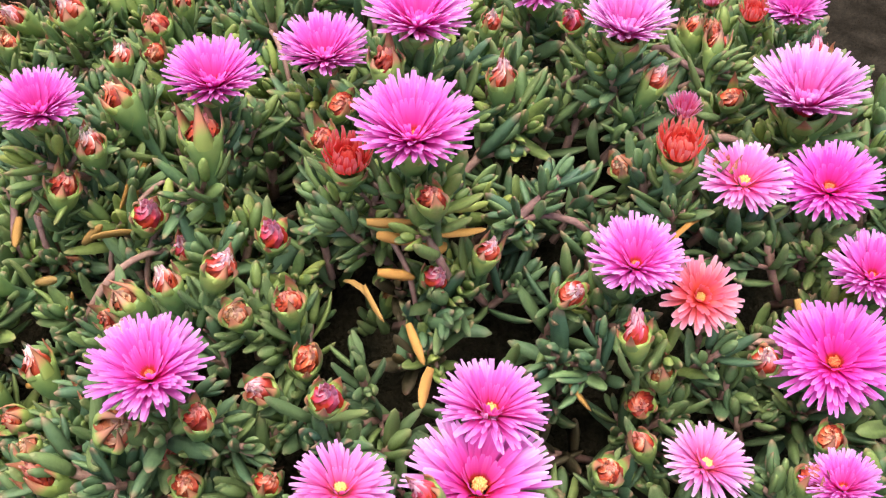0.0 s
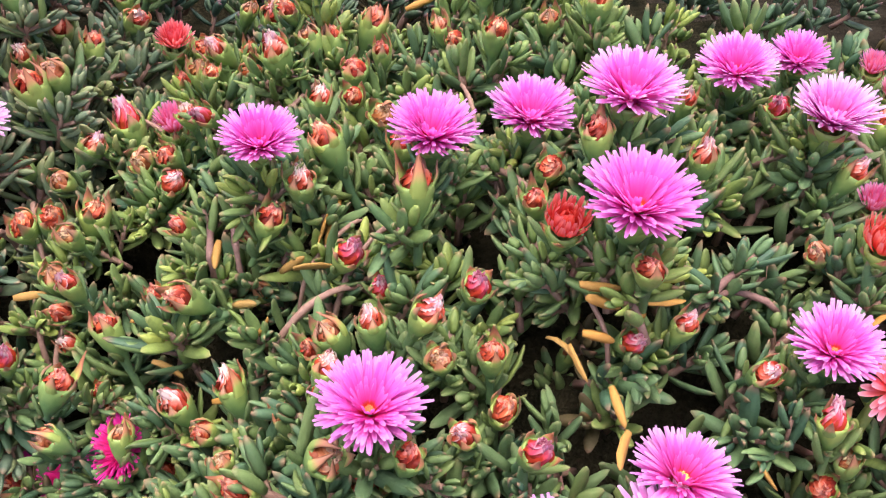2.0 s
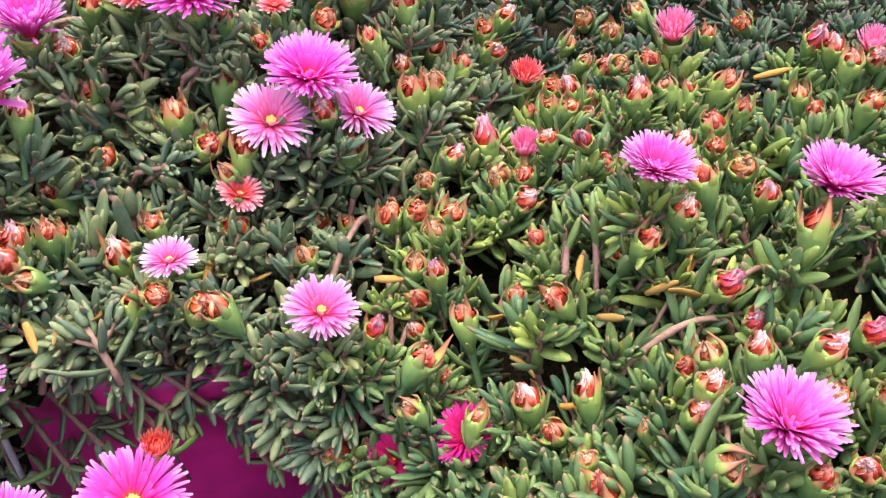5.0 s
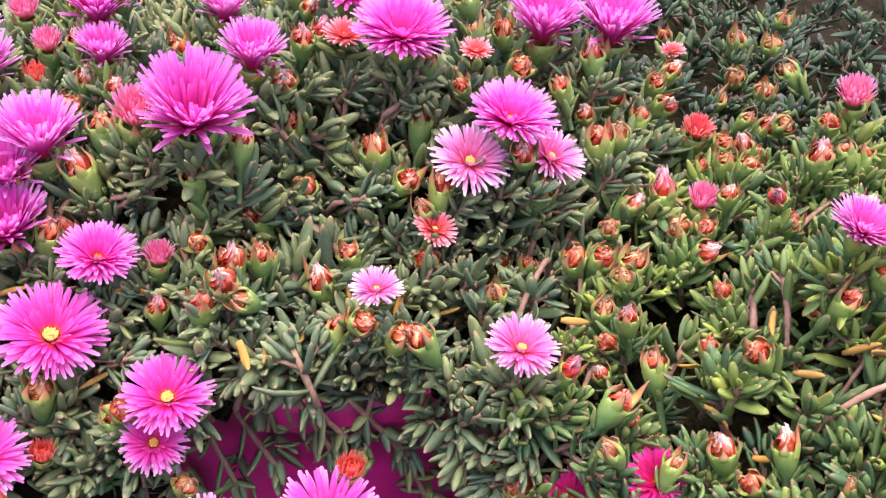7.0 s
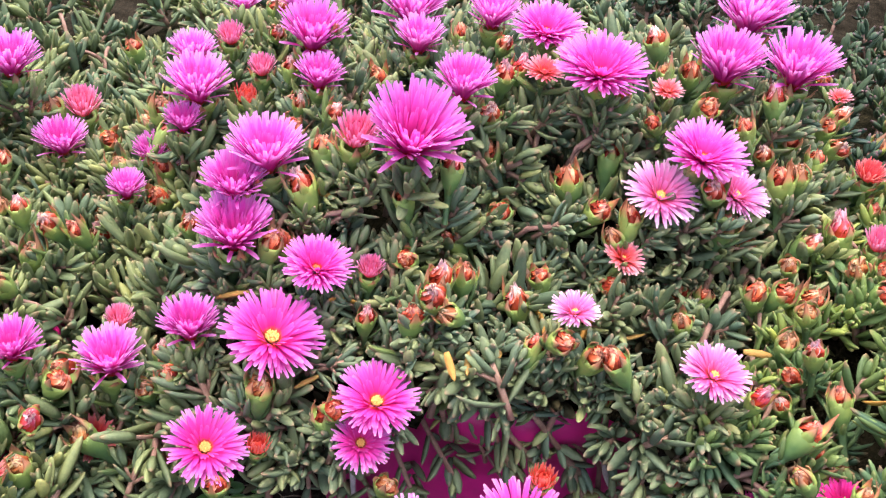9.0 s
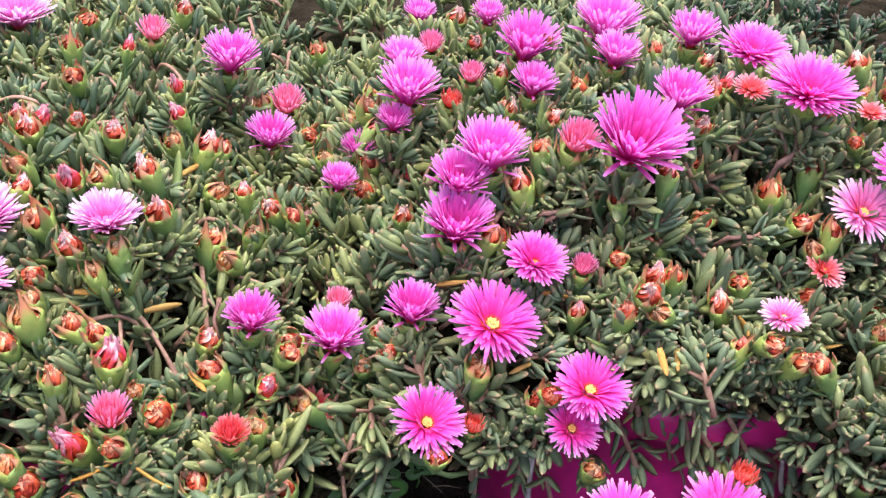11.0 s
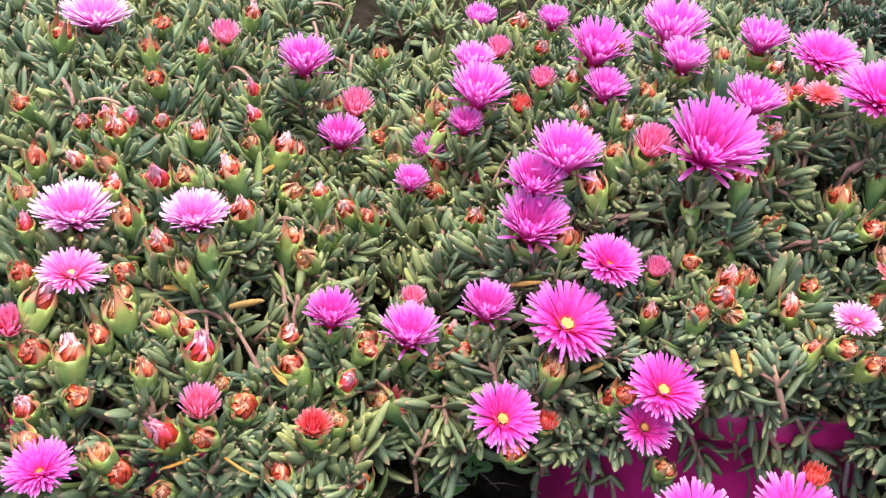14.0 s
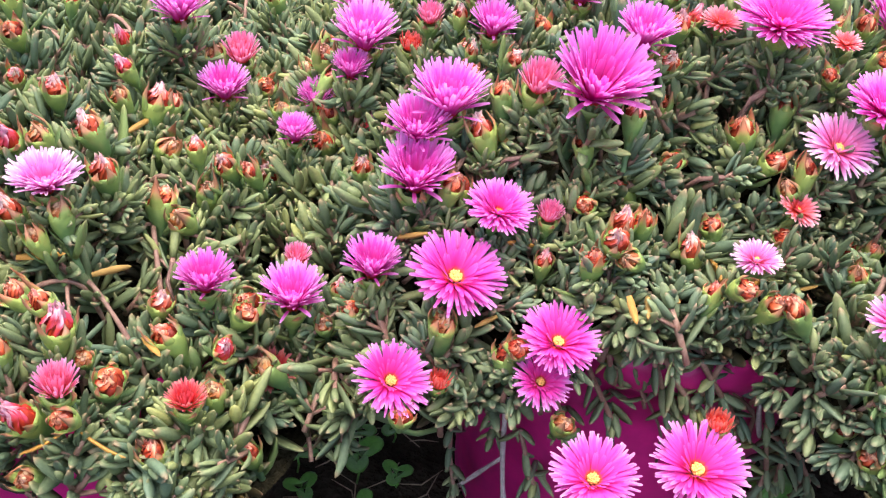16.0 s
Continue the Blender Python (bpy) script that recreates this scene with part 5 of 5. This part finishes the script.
def beside_stalks(seed):
    """Leafy shoots close round the stalks of flowers and buds."""
    r = random.Random(seed)
    flowers = {(b[0], b[1]) for b in BLOOM}
    for x, y, z, plant, size in PLACED[:-16]:
        wide = size > 0.0135 or (x, y) in flowers
        first = r.uniform(0, 2 * math.pi)
        for k in range(3 if wide else 1):
            a = first + 1.6 * k + r.uniform(-0.4, 0.4)
            d = r.uniform(0.008, 0.013)
            px, py = x + d * math.cos(a), y + d * math.sin(a)
            if py < front(px) + 0.008:
                continue
            deep = z - (r.uniform(0.004, 0.012) if wide else r.uniform(0.008, 0.018))
            m = facing((px, py, min(deep, ceiling_of_leaves(px, py))), (0.5 * math.cos(a) + r.gauss(0, 0.2), 0.5 * math.sin(a) + r.gauss(0, 0.2), 1.0), r.uniform(0.75, 1.1), r.uniform(0, 360))
            kind = KINDS[plant]
            attach(new("shoot", r.choice(SHOOT_MESH["young" if kind == "right" and y > 0.19 and r.random() < 0.5 else kind])), plant, m)


beside_stalks(11)


def rim(seed):
    """Shoots that lean out over the mat's edge."""
    r = random.Random(seed)
    x = -0.90
    while x < 0.15:
        y = front(x)
        if covered(x, y + 0.012) and not -0.605 < x < -0.545:
            plant = owner(x, y + 0.02)
            top = height(x, y + 0.02)
            for row in range(1 if -0.355 < x < -0.305 or x < -0.52 else 3 if -0.305 < x < -0.2 else 2):
                px = x + r.uniform(-0.008, 0.008)
                at = (px, y + 0.010 - 0.006 * row + r.uniform(-0.004, 0.004), min(top - 0.018 - 0.020 * row + r.uniform(-0.006, 0.006), ceiling_of_leaves(px, y + 0.01)))
                m = facing(at, (r.gauss(0, 0.45), -1.0 + r.gauss(0, 0.3), 0.75 - 0.45 * row + r.gauss(0, 0.2)), r.uniform(0.8, 1.15), r.uniform(0, 360))
                attach(new("shoot", r.choice(SHOOT_MESH[KINDS[plant]])), plant, m)
        x += 0.017


rim(17)


def runners(count, seed):
    """Pinkish-brown branches that run through the mat and show in its gaps."""
    r = random.Random(seed)
    while count:
        x, y = r.uniform(-0.85, 0.14), r.uniform(-0.08, 0.40)
        a, long = r.uniform(0, 2 * math.pi), r.uniform(0.022, 0.045)
        dx, dy = 0.5 * long * math.cos(a), 0.5 * long * math.sin(a)
        if not all(covered(x + k * dx, y + k * dy - 0.02) for k in (-1.6, 0, 1.6)):
            continue
        over = [Vector((x + k * dx, y + k * dy, min(height(x + k * dx, y + k * dy) - low, ceiling_of_leaves(x + k * dx, y + k * dy)))) for k, low in ((-1.5, 0.040), (-1, 0.016), (0, 0.011 + r.uniform(-0.003, 0.004)), (1, 0.017), (1.5, 0.040))]
        bare_stem(owner(x, y), over, r.uniform(0.0011, 0.0019), YOUNG_WOOD)
        count -= 1


runners(74, 29)


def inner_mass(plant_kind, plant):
    """Stems and litter under the leaves, as a dark sheet that paints the gaps' shade."""
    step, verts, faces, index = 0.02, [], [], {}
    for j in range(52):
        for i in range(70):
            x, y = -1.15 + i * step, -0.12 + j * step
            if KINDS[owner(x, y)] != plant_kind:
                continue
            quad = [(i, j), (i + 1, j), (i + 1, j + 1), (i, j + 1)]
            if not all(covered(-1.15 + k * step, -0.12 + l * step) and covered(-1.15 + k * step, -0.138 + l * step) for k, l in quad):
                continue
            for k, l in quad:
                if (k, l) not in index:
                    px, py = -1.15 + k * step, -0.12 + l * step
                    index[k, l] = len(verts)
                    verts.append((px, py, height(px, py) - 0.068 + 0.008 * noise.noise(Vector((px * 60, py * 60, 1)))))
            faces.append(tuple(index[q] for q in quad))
    ob = new("humus", mesh("humus", verts, faces, None, HUMUS_SHADE))
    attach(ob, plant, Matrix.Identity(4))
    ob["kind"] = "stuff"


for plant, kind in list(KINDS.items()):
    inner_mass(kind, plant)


# ---- stems, trailing shoots and dead leaves ----
def trailing_shoot(plant, points, length):
    """A branch that hangs over the rim, with pairs of leaves along it."""
    s, r = Shape(), random.Random(len(scene.objects))
    pts = [Vector(p) for p in points]
    path = []
    for a, c in zip(pts, pts[1:]):
        n = max(2, round((c - a).length / 0.0055))
        path += [a.lerp(c, k / n) for k in range(n)]
    path.append(pts[-1])
    s.add(*tube(path, [0.0016] * len(path), 6))
    stems = len(s.f)
    kind = "middle"
    for i, p in enumerate(path):
        if i % 3 or i > len(path) - 2:
            continue
        down = (path[min(i + 1, len(path) - 1)] - path[max(i - 1, 0)]).normalized()
        q = Vector((1, 0, 0)).rotation_difference(down).to_matrix().to_4x4()
        for side in (0, 1):
            turn = 90 * (i // 2) + 180 * side + r.uniform(-25, 25)
            spread = r.uniform(28, 62)
            m = Matrix.Translation(p) @ q @ pose(0, 0, 0, turn, 0, 0) @ pose(0, 0, 0, 0, -spread, 0)
            s.add(*moved(fleshy_leaf(r, length * r.uniform(0.75, 1.40), 0.0025 * r.uniform(0.8, 1.15), r.uniform(-0.3, 0.6)), m))
    tip = Vector((0, 0, 1)).rotation_difference((path[-1] - path[-2]).normalized() + Vector((0, -0.7, 0.4))).to_matrix().to_4x4()
    for m, size, thick, bend in leaf_pairs(r, lambda z: (0, 0, z), 0.0, length * 1.35, 0.0029, 4):
        s.add(*moved(fleshy_leaf(r, size, thick, bend), Matrix.Translation(path[-1]) @ tip @ m))
    return attach(new("trailing_shoot", s.mesh("trailing_shoot", LEAF[kind], stems=stems)), plant, Matrix.Identity(4))


DRY_MESH = [mesh("dry_leaf", *fleshy_leaf(rng, 1.0, 0.125, bend), DRY_LEAF) for bend in (-0.5, 0.2, 0.6, 1.1)]


def dry_leaf(plant, base, tip):
    way = Vector(tip) - Vector(base)
    long = max(0.014, min(0.028, way.length * 1.2))
    q = Vector((1, 0, 0)).rotation_difference(way.normalized()).to_matrix().to_4x4()
    m = Matrix.Translation(Vector(base) - Vector((0, 0, 0.004))) @ q @ pose(0, 0, 0, lay.uniform(0, 360), 0, 0) @ Matrix.Diagonal((long, 0.0155, 0.0135, 1))
    attach(new("dry_leaf", lay.choice(DRY_MESH)), plant, m)


trailing_shoot(middle_plant, [(-0.450, 0.180, 0.196), (-0.443, 0.177, 0.181), (-0.441, 0.177, 0.134)], 0.014)
trailing_shoot(middle_plant, [(-0.417, 0.172, 0.223), (-0.406, 0.171, 0.204), (-0.393, 0.171, 0.176)], 0.014)
trailing_shoot(middle_plant, [(-0.397, 0.171, 0.244), (-0.388, 0.172, 0.228), (-0.371, 0.175, 0.199)], 0.015)
trailing_shoot(middle_plant, [(-0.369, 0.180, 0.262), (-0.359, 0.178, 0.250), (-0.344, 0.185, 0.214)], 0.015)
trailing_shoot(middle_plant, [(-0.359, 0.179, 0.261), (-0.347, 0.183, 0.240), (-0.333, 0.191, 0.219)], 0.015)
trailing_shoot(middle_plant, [(-0.422, 0.172, 0.161), (-0.416, 0.172, 0.144), (-0.405, 0.171, 0.117)], 0.014)
trailing_shoot(middle_plant, [(-0.339, 0.187, 0.257), (-0.327, 0.195, 0.236), (-0.311, 0.208, 0.207)], 0.015)
trailing_shoot(middle_plant, [(-0.324, 0.198, 0.231), (-0.312, 0.208, 0.202), (-0.302, 0.219, 0.162)], 0.014)
trailing_shoot(middle_plant, [(-0.292, 0.232, 0.213), (-0.282, 0.251, 0.168), (-0.278, 0.263, 0.117)], 0.014)
trailing_shoot(middle_plant, [(-0.458, 0.183, 0.181), (-0.478, 0.194, 0.112), (-0.475, 0.192, 0.081), (-0.466, 0.187, 0.052)], 0.012)
trailing_shoot(middle_plant, [(-0.386, 0.172, 0.259), (-0.379, 0.173, 0.236)], 0.01)
trailing_shoot(middle_plant, [(-0.293, 0.231, 0.187), (-0.273, 0.283, 0.131), (-0.259, 0.288, 0.107), (-0.256, 0.287, 0.092)], 0.012)
trailing_shoot(middle_plant, [(-0.329, 0.196, 0.262), (-0.331, 0.193, 0.245), (-0.334, 0.191, 0.228)], 0.009)
trailing_shoot(middle_plant, [(-0.303, 0.218, 0.229), (-0.295, 0.228, 0.187), (-0.286, 0.242, 0.145), (-0.286, 0.242, 0.116)], 0.013)
bare_stem(middle_plant, [(-0.437, 0.174, 0.192), (-0.434, 0.174, 0.165), (-0.431, 0.175, 0.128), (-0.426, 0.178, 0.083), (-0.420, 0.186, 0.030)], 0.0022, PALE_WOOD)
bare_stem(middle_plant, [(-0.431, 0.176, 0.124), (-0.450, 0.184, 0.084), (-0.472, 0.199, 0.033)], 0.0017, PALE_WOOD)
bare_stem(middle_plant, [(-0.305, 0.226, 0.210), (-0.302, 0.230, 0.193), (-0.298, 0.237, 0.176)], 0.0019, PALE_WOOD)
bare_stem(middle_plant, [(-0.355, 0.190, 0.262), (-0.340, 0.195, 0.248), (-0.322, 0.208, 0.228), (-0.308, 0.222, 0.207)], 0.0017, WOOD)
bare_stem(middle_plant, [(-0.345, 0.193, 0.258), (-0.330, 0.202, 0.246), (-0.320, 0.210, 0.238)], 0.0012, WOOD)
bare_stem(middle_plant, [(-0.366, 0.184, 0.226), (-0.356, 0.187, 0.211), (-0.349, 0.190, 0.197)], 0.0011, WOOD)
bare_stem(right_plant, [(0.041, 0.241, 0.367), (0.031, 0.234, 0.363), (0.022, 0.220, 0.365)], 0.0018, WOOD)
bare_stem(right_plant, [(0.046, 0.229, 0.360), (0.035, 0.233, 0.359), (0.023, 0.222, 0.365)], 0.0015, WOOD)
bare_stem(right_plant, [(0.092, 0.322, 0.366), (0.100, 0.306, 0.367), (0.113, 0.301, 0.367)], 0.0017, WOOD)
bare_stem(right_plant, [(-0.168, 0.282, 0.336), (-0.162, 0.264, 0.331), (-0.158, 0.253, 0.322)], 0.0017, WOOD)
bare_stem(right_plant, [(-0.179, 0.285, 0.324), (-0.176, 0.273, 0.323), (-0.173, 0.260, 0.319)], 0.0018, WOOD)
bare_stem(right_plant, [(-0.238, 0.196, 0.266), (-0.226, 0.201, 0.274)], 0.0018, WOOD)
bare_stem(right_plant, [(-0.232, 0.196, 0.266), (-0.218, 0.188, 0.269)], 0.0018, WOOD)
bare_stem(middle_plant, [(-0.360, 0.297, 0.366), (-0.370, 0.280, 0.357)], 0.0020, WOOD)
bare_stem(middle_plant, [(-0.377, 0.243, 0.324), (-0.359, 0.247, 0.331)], 0.0016, WOOD)
bare_stem(middle_plant, [(-0.414, 0.267, 0.362), (-0.402, 0.270, 0.366)], 0.0013, WOOD)
bare_stem(left_plant, [(-0.825, 0.107, 0.313), (-0.798, 0.094, 0.313), (-0.788, 0.081, 0.314)], 0.0016, WOOD)
bare_stem(middle_plant, [(-0.463, 0.186, 0.331), (-0.448, 0.194, 0.336)], 0.0015, WOOD)
bare_stem(middle_plant, [(-0.518, 0.138, 0.271), (-0.491, 0.128, 0.277)], 0.0013, WOOD)
bare_stem(left_plant, [(-0.605, 0.089, 0.263), (-0.594, 0.072, 0.261)], 0.0015, WOOD)
bare_stem(middle_plant, [(-0.463, 0.126, 0.278), (-0.443, 0.134, 0.281), (-0.424, 0.143, 0.281)], 0.0009, WOOD)
bare_stem(right_plant, [(-0.225, 0.194, 0.262), (-0.213, 0.179, 0.277)], 0.0020, WOOD)
dry_leaf(right_plant, (-0.120, 0.282, 0.345), (-0.119, 0.260, 0.343))
dry_leaf(right_plant, (-0.129, 0.235, 0.349), (-0.118, 0.245, 0.345))
dry_leaf(right_plant, (-0.021, 0.197, 0.374), (-0.009, 0.197, 0.373))
dry_leaf(right_plant, (-0.011, 0.180, 0.369), (-0.008, 0.171, 0.366))
dry_leaf(right_plant, (-0.024, 0.205, 0.389), (-0.012, 0.211, 0.381))
dry_leaf(right_plant, (-0.003, 0.211, 0.377), (0.011, 0.215, 0.371))
dry_leaf(right_plant, (-0.007, 0.208, 0.378), (0.001, 0.206, 0.373))
dry_leaf(right_plant, (-0.021, 0.204, 0.384), (-0.015, 0.207, 0.379))
dry_leaf(right_plant, (-0.004, 0.170, 0.360), (-0.008, 0.163, 0.354))
dry_leaf(right_plant, (-0.154, 0.230, 0.329), (-0.145, 0.229, 0.333))
dry_leaf(right_plant, (0.118, 0.199, 0.358), (0.119, 0.193, 0.356))
dry_leaf(right_plant, (0.040, 0.176, 0.347), (0.044, 0.170, 0.343))
dry_leaf(right_plant, (-0.111, 0.207, 0.340), (-0.116, 0.208, 0.338))
dry_leaf(right_plant, (-0.121, 0.280, 0.347), (-0.125, 0.247, 0.346))
dry_leaf(right_plant, (-0.137, 0.243, 0.337), (-0.128, 0.240, 0.348))
dry_leaf(right_plant, (-0.032, 0.199, 0.367), (-0.022, 0.194, 0.373))
dry_leaf(right_plant, (-0.025, 0.193, 0.372), (-0.022, 0.186, 0.370))
dry_leaf(right_plant, (-0.005, 0.204, 0.374), (0.005, 0.213, 0.370))
dry_leaf(right_plant, (-0.159, 0.203, 0.300), (-0.146, 0.203, 0.303))
dry_leaf(middle_plant, (-0.329, 0.222, 0.307), (-0.331, 0.218, 0.295))
dry_leaf(middle_plant, (-0.314, 0.226, 0.295), (-0.310, 0.227, 0.297))
dry_leaf(middle_plant, (-0.256, 0.240, 0.306), (-0.248, 0.243, 0.306))
dry_leaf(right_plant, (-0.110, 0.410, 0.358), (-0.095, 0.413, 0.365))
dry_leaf(middle_plant, (-0.477, 0.192, 0.342), (-0.465, 0.192, 0.342))
dry_leaf(middle_plant, (-0.443, 0.157, 0.309), (-0.435, 0.166, 0.308))
dry_leaf(middle_plant, (-0.433, 0.134, 0.282), (-0.434, 0.132, 0.282))
dry_leaf(right_plant, (-0.199, 0.231, 0.311), (-0.193, 0.223, 0.318))
dry_leaf(right_plant, (-0.167, 0.259, 0.335), (-0.167, 0.252, 0.332))
dry_leaf(left_plant, (-0.636, 0.007, 0.286), (-0.626, 0.013, 0.282))
dry_leaf(left_plant, (-0.611, 0.040, 0.283), (-0.604, 0.056, 0.282))
dry_leaf(left_plant, (-0.585, -0.035, 0.241), (-0.565, -0.025, 0.254))
dry_leaf(left_plant, (-0.564, -0.017, 0.253), (-0.542, -0.018, 0.249))
dry_leaf(left_plant, (-0.695, 0.118, 0.314), (-0.673, 0.111, 0.310))
dry_leaf(left_plant, (-0.677, 0.132, 0.294), (-0.682, 0.161, 0.290))
dry_leaf(left_plant, (-0.580, 0.039, 0.259), (-0.573, 0.038, 0.256))
dry_leaf(middle_plant, (-0.377, 0.154, 0.311), (-0.372, 0.151, 0.304))
dry_leaf(middle_plant, (-0.364, 0.186, 0.295), (-0.355, 0.170, 0.303))
dry_leaf(middle_plant, (-0.344, 0.192, 0.311), (-0.350, 0.216, 0.303))
dry_leaf(middle_plant, (-0.371, 0.168, 0.303), (-0.366, 0.156, 0.306))
dry_leaf(middle_plant, (-0.330, 0.218, 0.297), (-0.322, 0.217, 0.287))
dry_leaf(middle_plant, (-0.497, 0.139, 0.298), (-0.483, 0.142, 0.306))
dry_leaf(left_plant, (-0.636, 0.019, 0.296), (-0.620, 0.032, 0.297))
dry_leaf(right_plant, (-0.145, 0.223, 0.319), (-0.138, 0.224, 0.326))
dry_leaf(right_plant, (-0.184, 0.211, 0.312), (-0.172, 0.211, 0.312))
dry_leaf(right_plant, (0.087, 0.223, 0.371), (0.075, 0.220, 0.369))


# ---- between the pots ----
def clover(x, y, tall, size, turn, label):
    """Three rounded leaflets on a thin stalk."""
    c = thing("clover", (x, y, 0), label, "clover", "clover between the pots")
    v, f, a = tube([(x, y, -0.005), (x + 0.004, y - 0.003, tall * 0.6), (x, y, tall)], [0.0009] * 3, 5)
    attach(new("stalk", mesh("stalk", v, f, None, CLOVER)), c, Matrix.Identity(4))
    for i in range(3):
        verts, faces = [], []
        for ring in range(5):
            for k in range(13):
                u = ring / 4
                ang = math.pi * (k / 12 - 0.5) * 1.7
                rad = size * (0.5 + 0.06 * math.cos(2 * ang))
                px, py = size * 0.52 + u * rad * math.cos(ang), u * rad * 0.98 * math.sin(ang)
                verts.append((px, py, 0.10 * size * (py / size * 2) ** 2 + 0.02 * size * math.sin(9 * ang) * u))
        faces = [(g * 13 + k, g * 13 + k + 1, g * 13 + k + 14, g * 13 + k + 13) for g in range(4) for k in range(12)]
        verts.append((0.0, 0.0, 0.0))
        faces += [(52, 65, 64), (0, 65, 52)]
        ob = new("leaflet", mesh("leaflet", verts, faces, None, CLOVER))
        attach(ob, c, Matrix.Translation((x, y, tall)) @ pose(0, 0, 0, 0, 0, turn + 120 * i) @ pose(0, 0, 0, 0, -12, 0))
        thick = ob.modifiers.new("thickness", "SOLIDIFY")
        thick.thickness = 0.0004


clover(-0.546, 0.186, 0.034, 0.0200, 62, "bright green three-leaved clover on dark soil")
for x, y, tall, size, turn in ((-0.590, 0.170, 0.022, 0.020, 20), (-0.525, 0.160, 0.016, 0.017, 100), (-0.610, 0.205, 0.024, 0.019, 75), (-0.565, 0.215, 0.020, 0.018, 10), (-0.520, 0.200, 0.014, 0.016, 45), (-0.570, 0.150, 0.015, 0.017, 85), (-0.545, 0.235, 0.018, 0.017, 30)):
    clover(x, y, tall, size * 0.8, turn, "small shaded clover on dark soil")


def broad_leaf(x, y, tall, size):
    w = thing("weed", (x, y, 0), "low weed with one broad smooth green leaf", "weed")
    v, f, a = tube([(x, y, -0.005), (x - 0.004, y - 0.004, tall * 0.6), (x, y, tall)], [0.0012] * 3, 5)
    attach(new("stalk", mesh("stalk", v, f, None, CLOVER)), w, Matrix.Identity(4))
    verts = [(0.0, 0.0, 0.004)]
    for ring in range(1, 6):
        for k in range(24):
            ang = 2 * math.pi * k / 24
            rad = size * 0.5 * ring / 5 * (1 + 0.10 * math.cos(ang))
            verts.append((rad * math.cos(ang), rad * 0.85 * math.sin(ang), -0.012 * (ring / 5) ** 2 + 0.0015 * math.sin(6 * ang) * ring / 5))
    faces = [(0, 1 + k, 1 + (k + 1) % 24) for k in range(24)]
    faces += [(1 + g * 24 + k, 25 + g * 24 + k, 25 + g * 24 + (k + 1) % 24, 1 + g * 24 + (k + 1) % 24) for g in range(4) for k in range(24)]
    ob = attach(new("leaf", mesh("leaf", verts, faces, None, CLOVER)), w, Matrix.Translation((x, y, tall)) @ pose(0, 0, 0, 14, -8, 70))
    ob.modifiers.new("thickness", "SOLIDIFY").thickness = 0.0005


broad_leaf(-0.275, 0.318, 0.060, 0.036)


def twigs(count):
    s, r = Shape(), random.Random(5)
    for _ in range(count):
        x, y, a = r.uniform(-0.64, -0.44), r.uniform(0.10, 0.34), r.uniform(0, math.pi)
        l, h = r.uniform(0.015, 0.05), r.uniform(0.004, 0.012)
        s.add(*tube([(x, y, h), (x + l * 0.5 * math.cos(a), y + l * 0.5 * math.sin(a), h + r.uniform(0, 0.01)), (x + l * math.cos(a + 0.4), y + l * math.sin(a + 0.4), r.uniform(0.003, 0.012))], [0.0004, 0.0006, 0.0003], 5))
    return s.mesh("twigs", TWIG)


tagged(new("dry_twigs", twigs(60)), "dry broken twigs and stalks lying on dark soil", "plant litter", kind="stuff")


def grass_tuft(x, y, count, seed):
    s, r = Shape(), random.Random(seed)
    for _ in range(count):
        a, l, b = r.uniform(0, 6.28), r.uniform(0.10, 0.22), r.uniform(0.02, 0.09)
        x0, y0 = x + r.gauss(0, 0.02), y + r.gauss(0, 0.02)
        pts = [(x0 + b * t * t * math.cos(a), y0 + b * t * t * math.sin(a), l * t - 0.003) for t in (0, 0.25, 0.5, 0.75, 1.0)]
        s.add(*tube(pts, [0.0013, 0.0015, 0.0013, 0.0009, 0.0002], 4, 0.35))
    return s.mesh("grass", CLOVER)


tagged(new("grass", grass_tuft(0.235, 0.29, 26, 1)), "thin green grass blades rising from shaded soil", "grass", kind="stuff")
tagged(new("grass", grass_tuft(0.40, 0.62, 18, 2)), "thin green grass blades rising from shaded soil", "grass", kind="stuff")
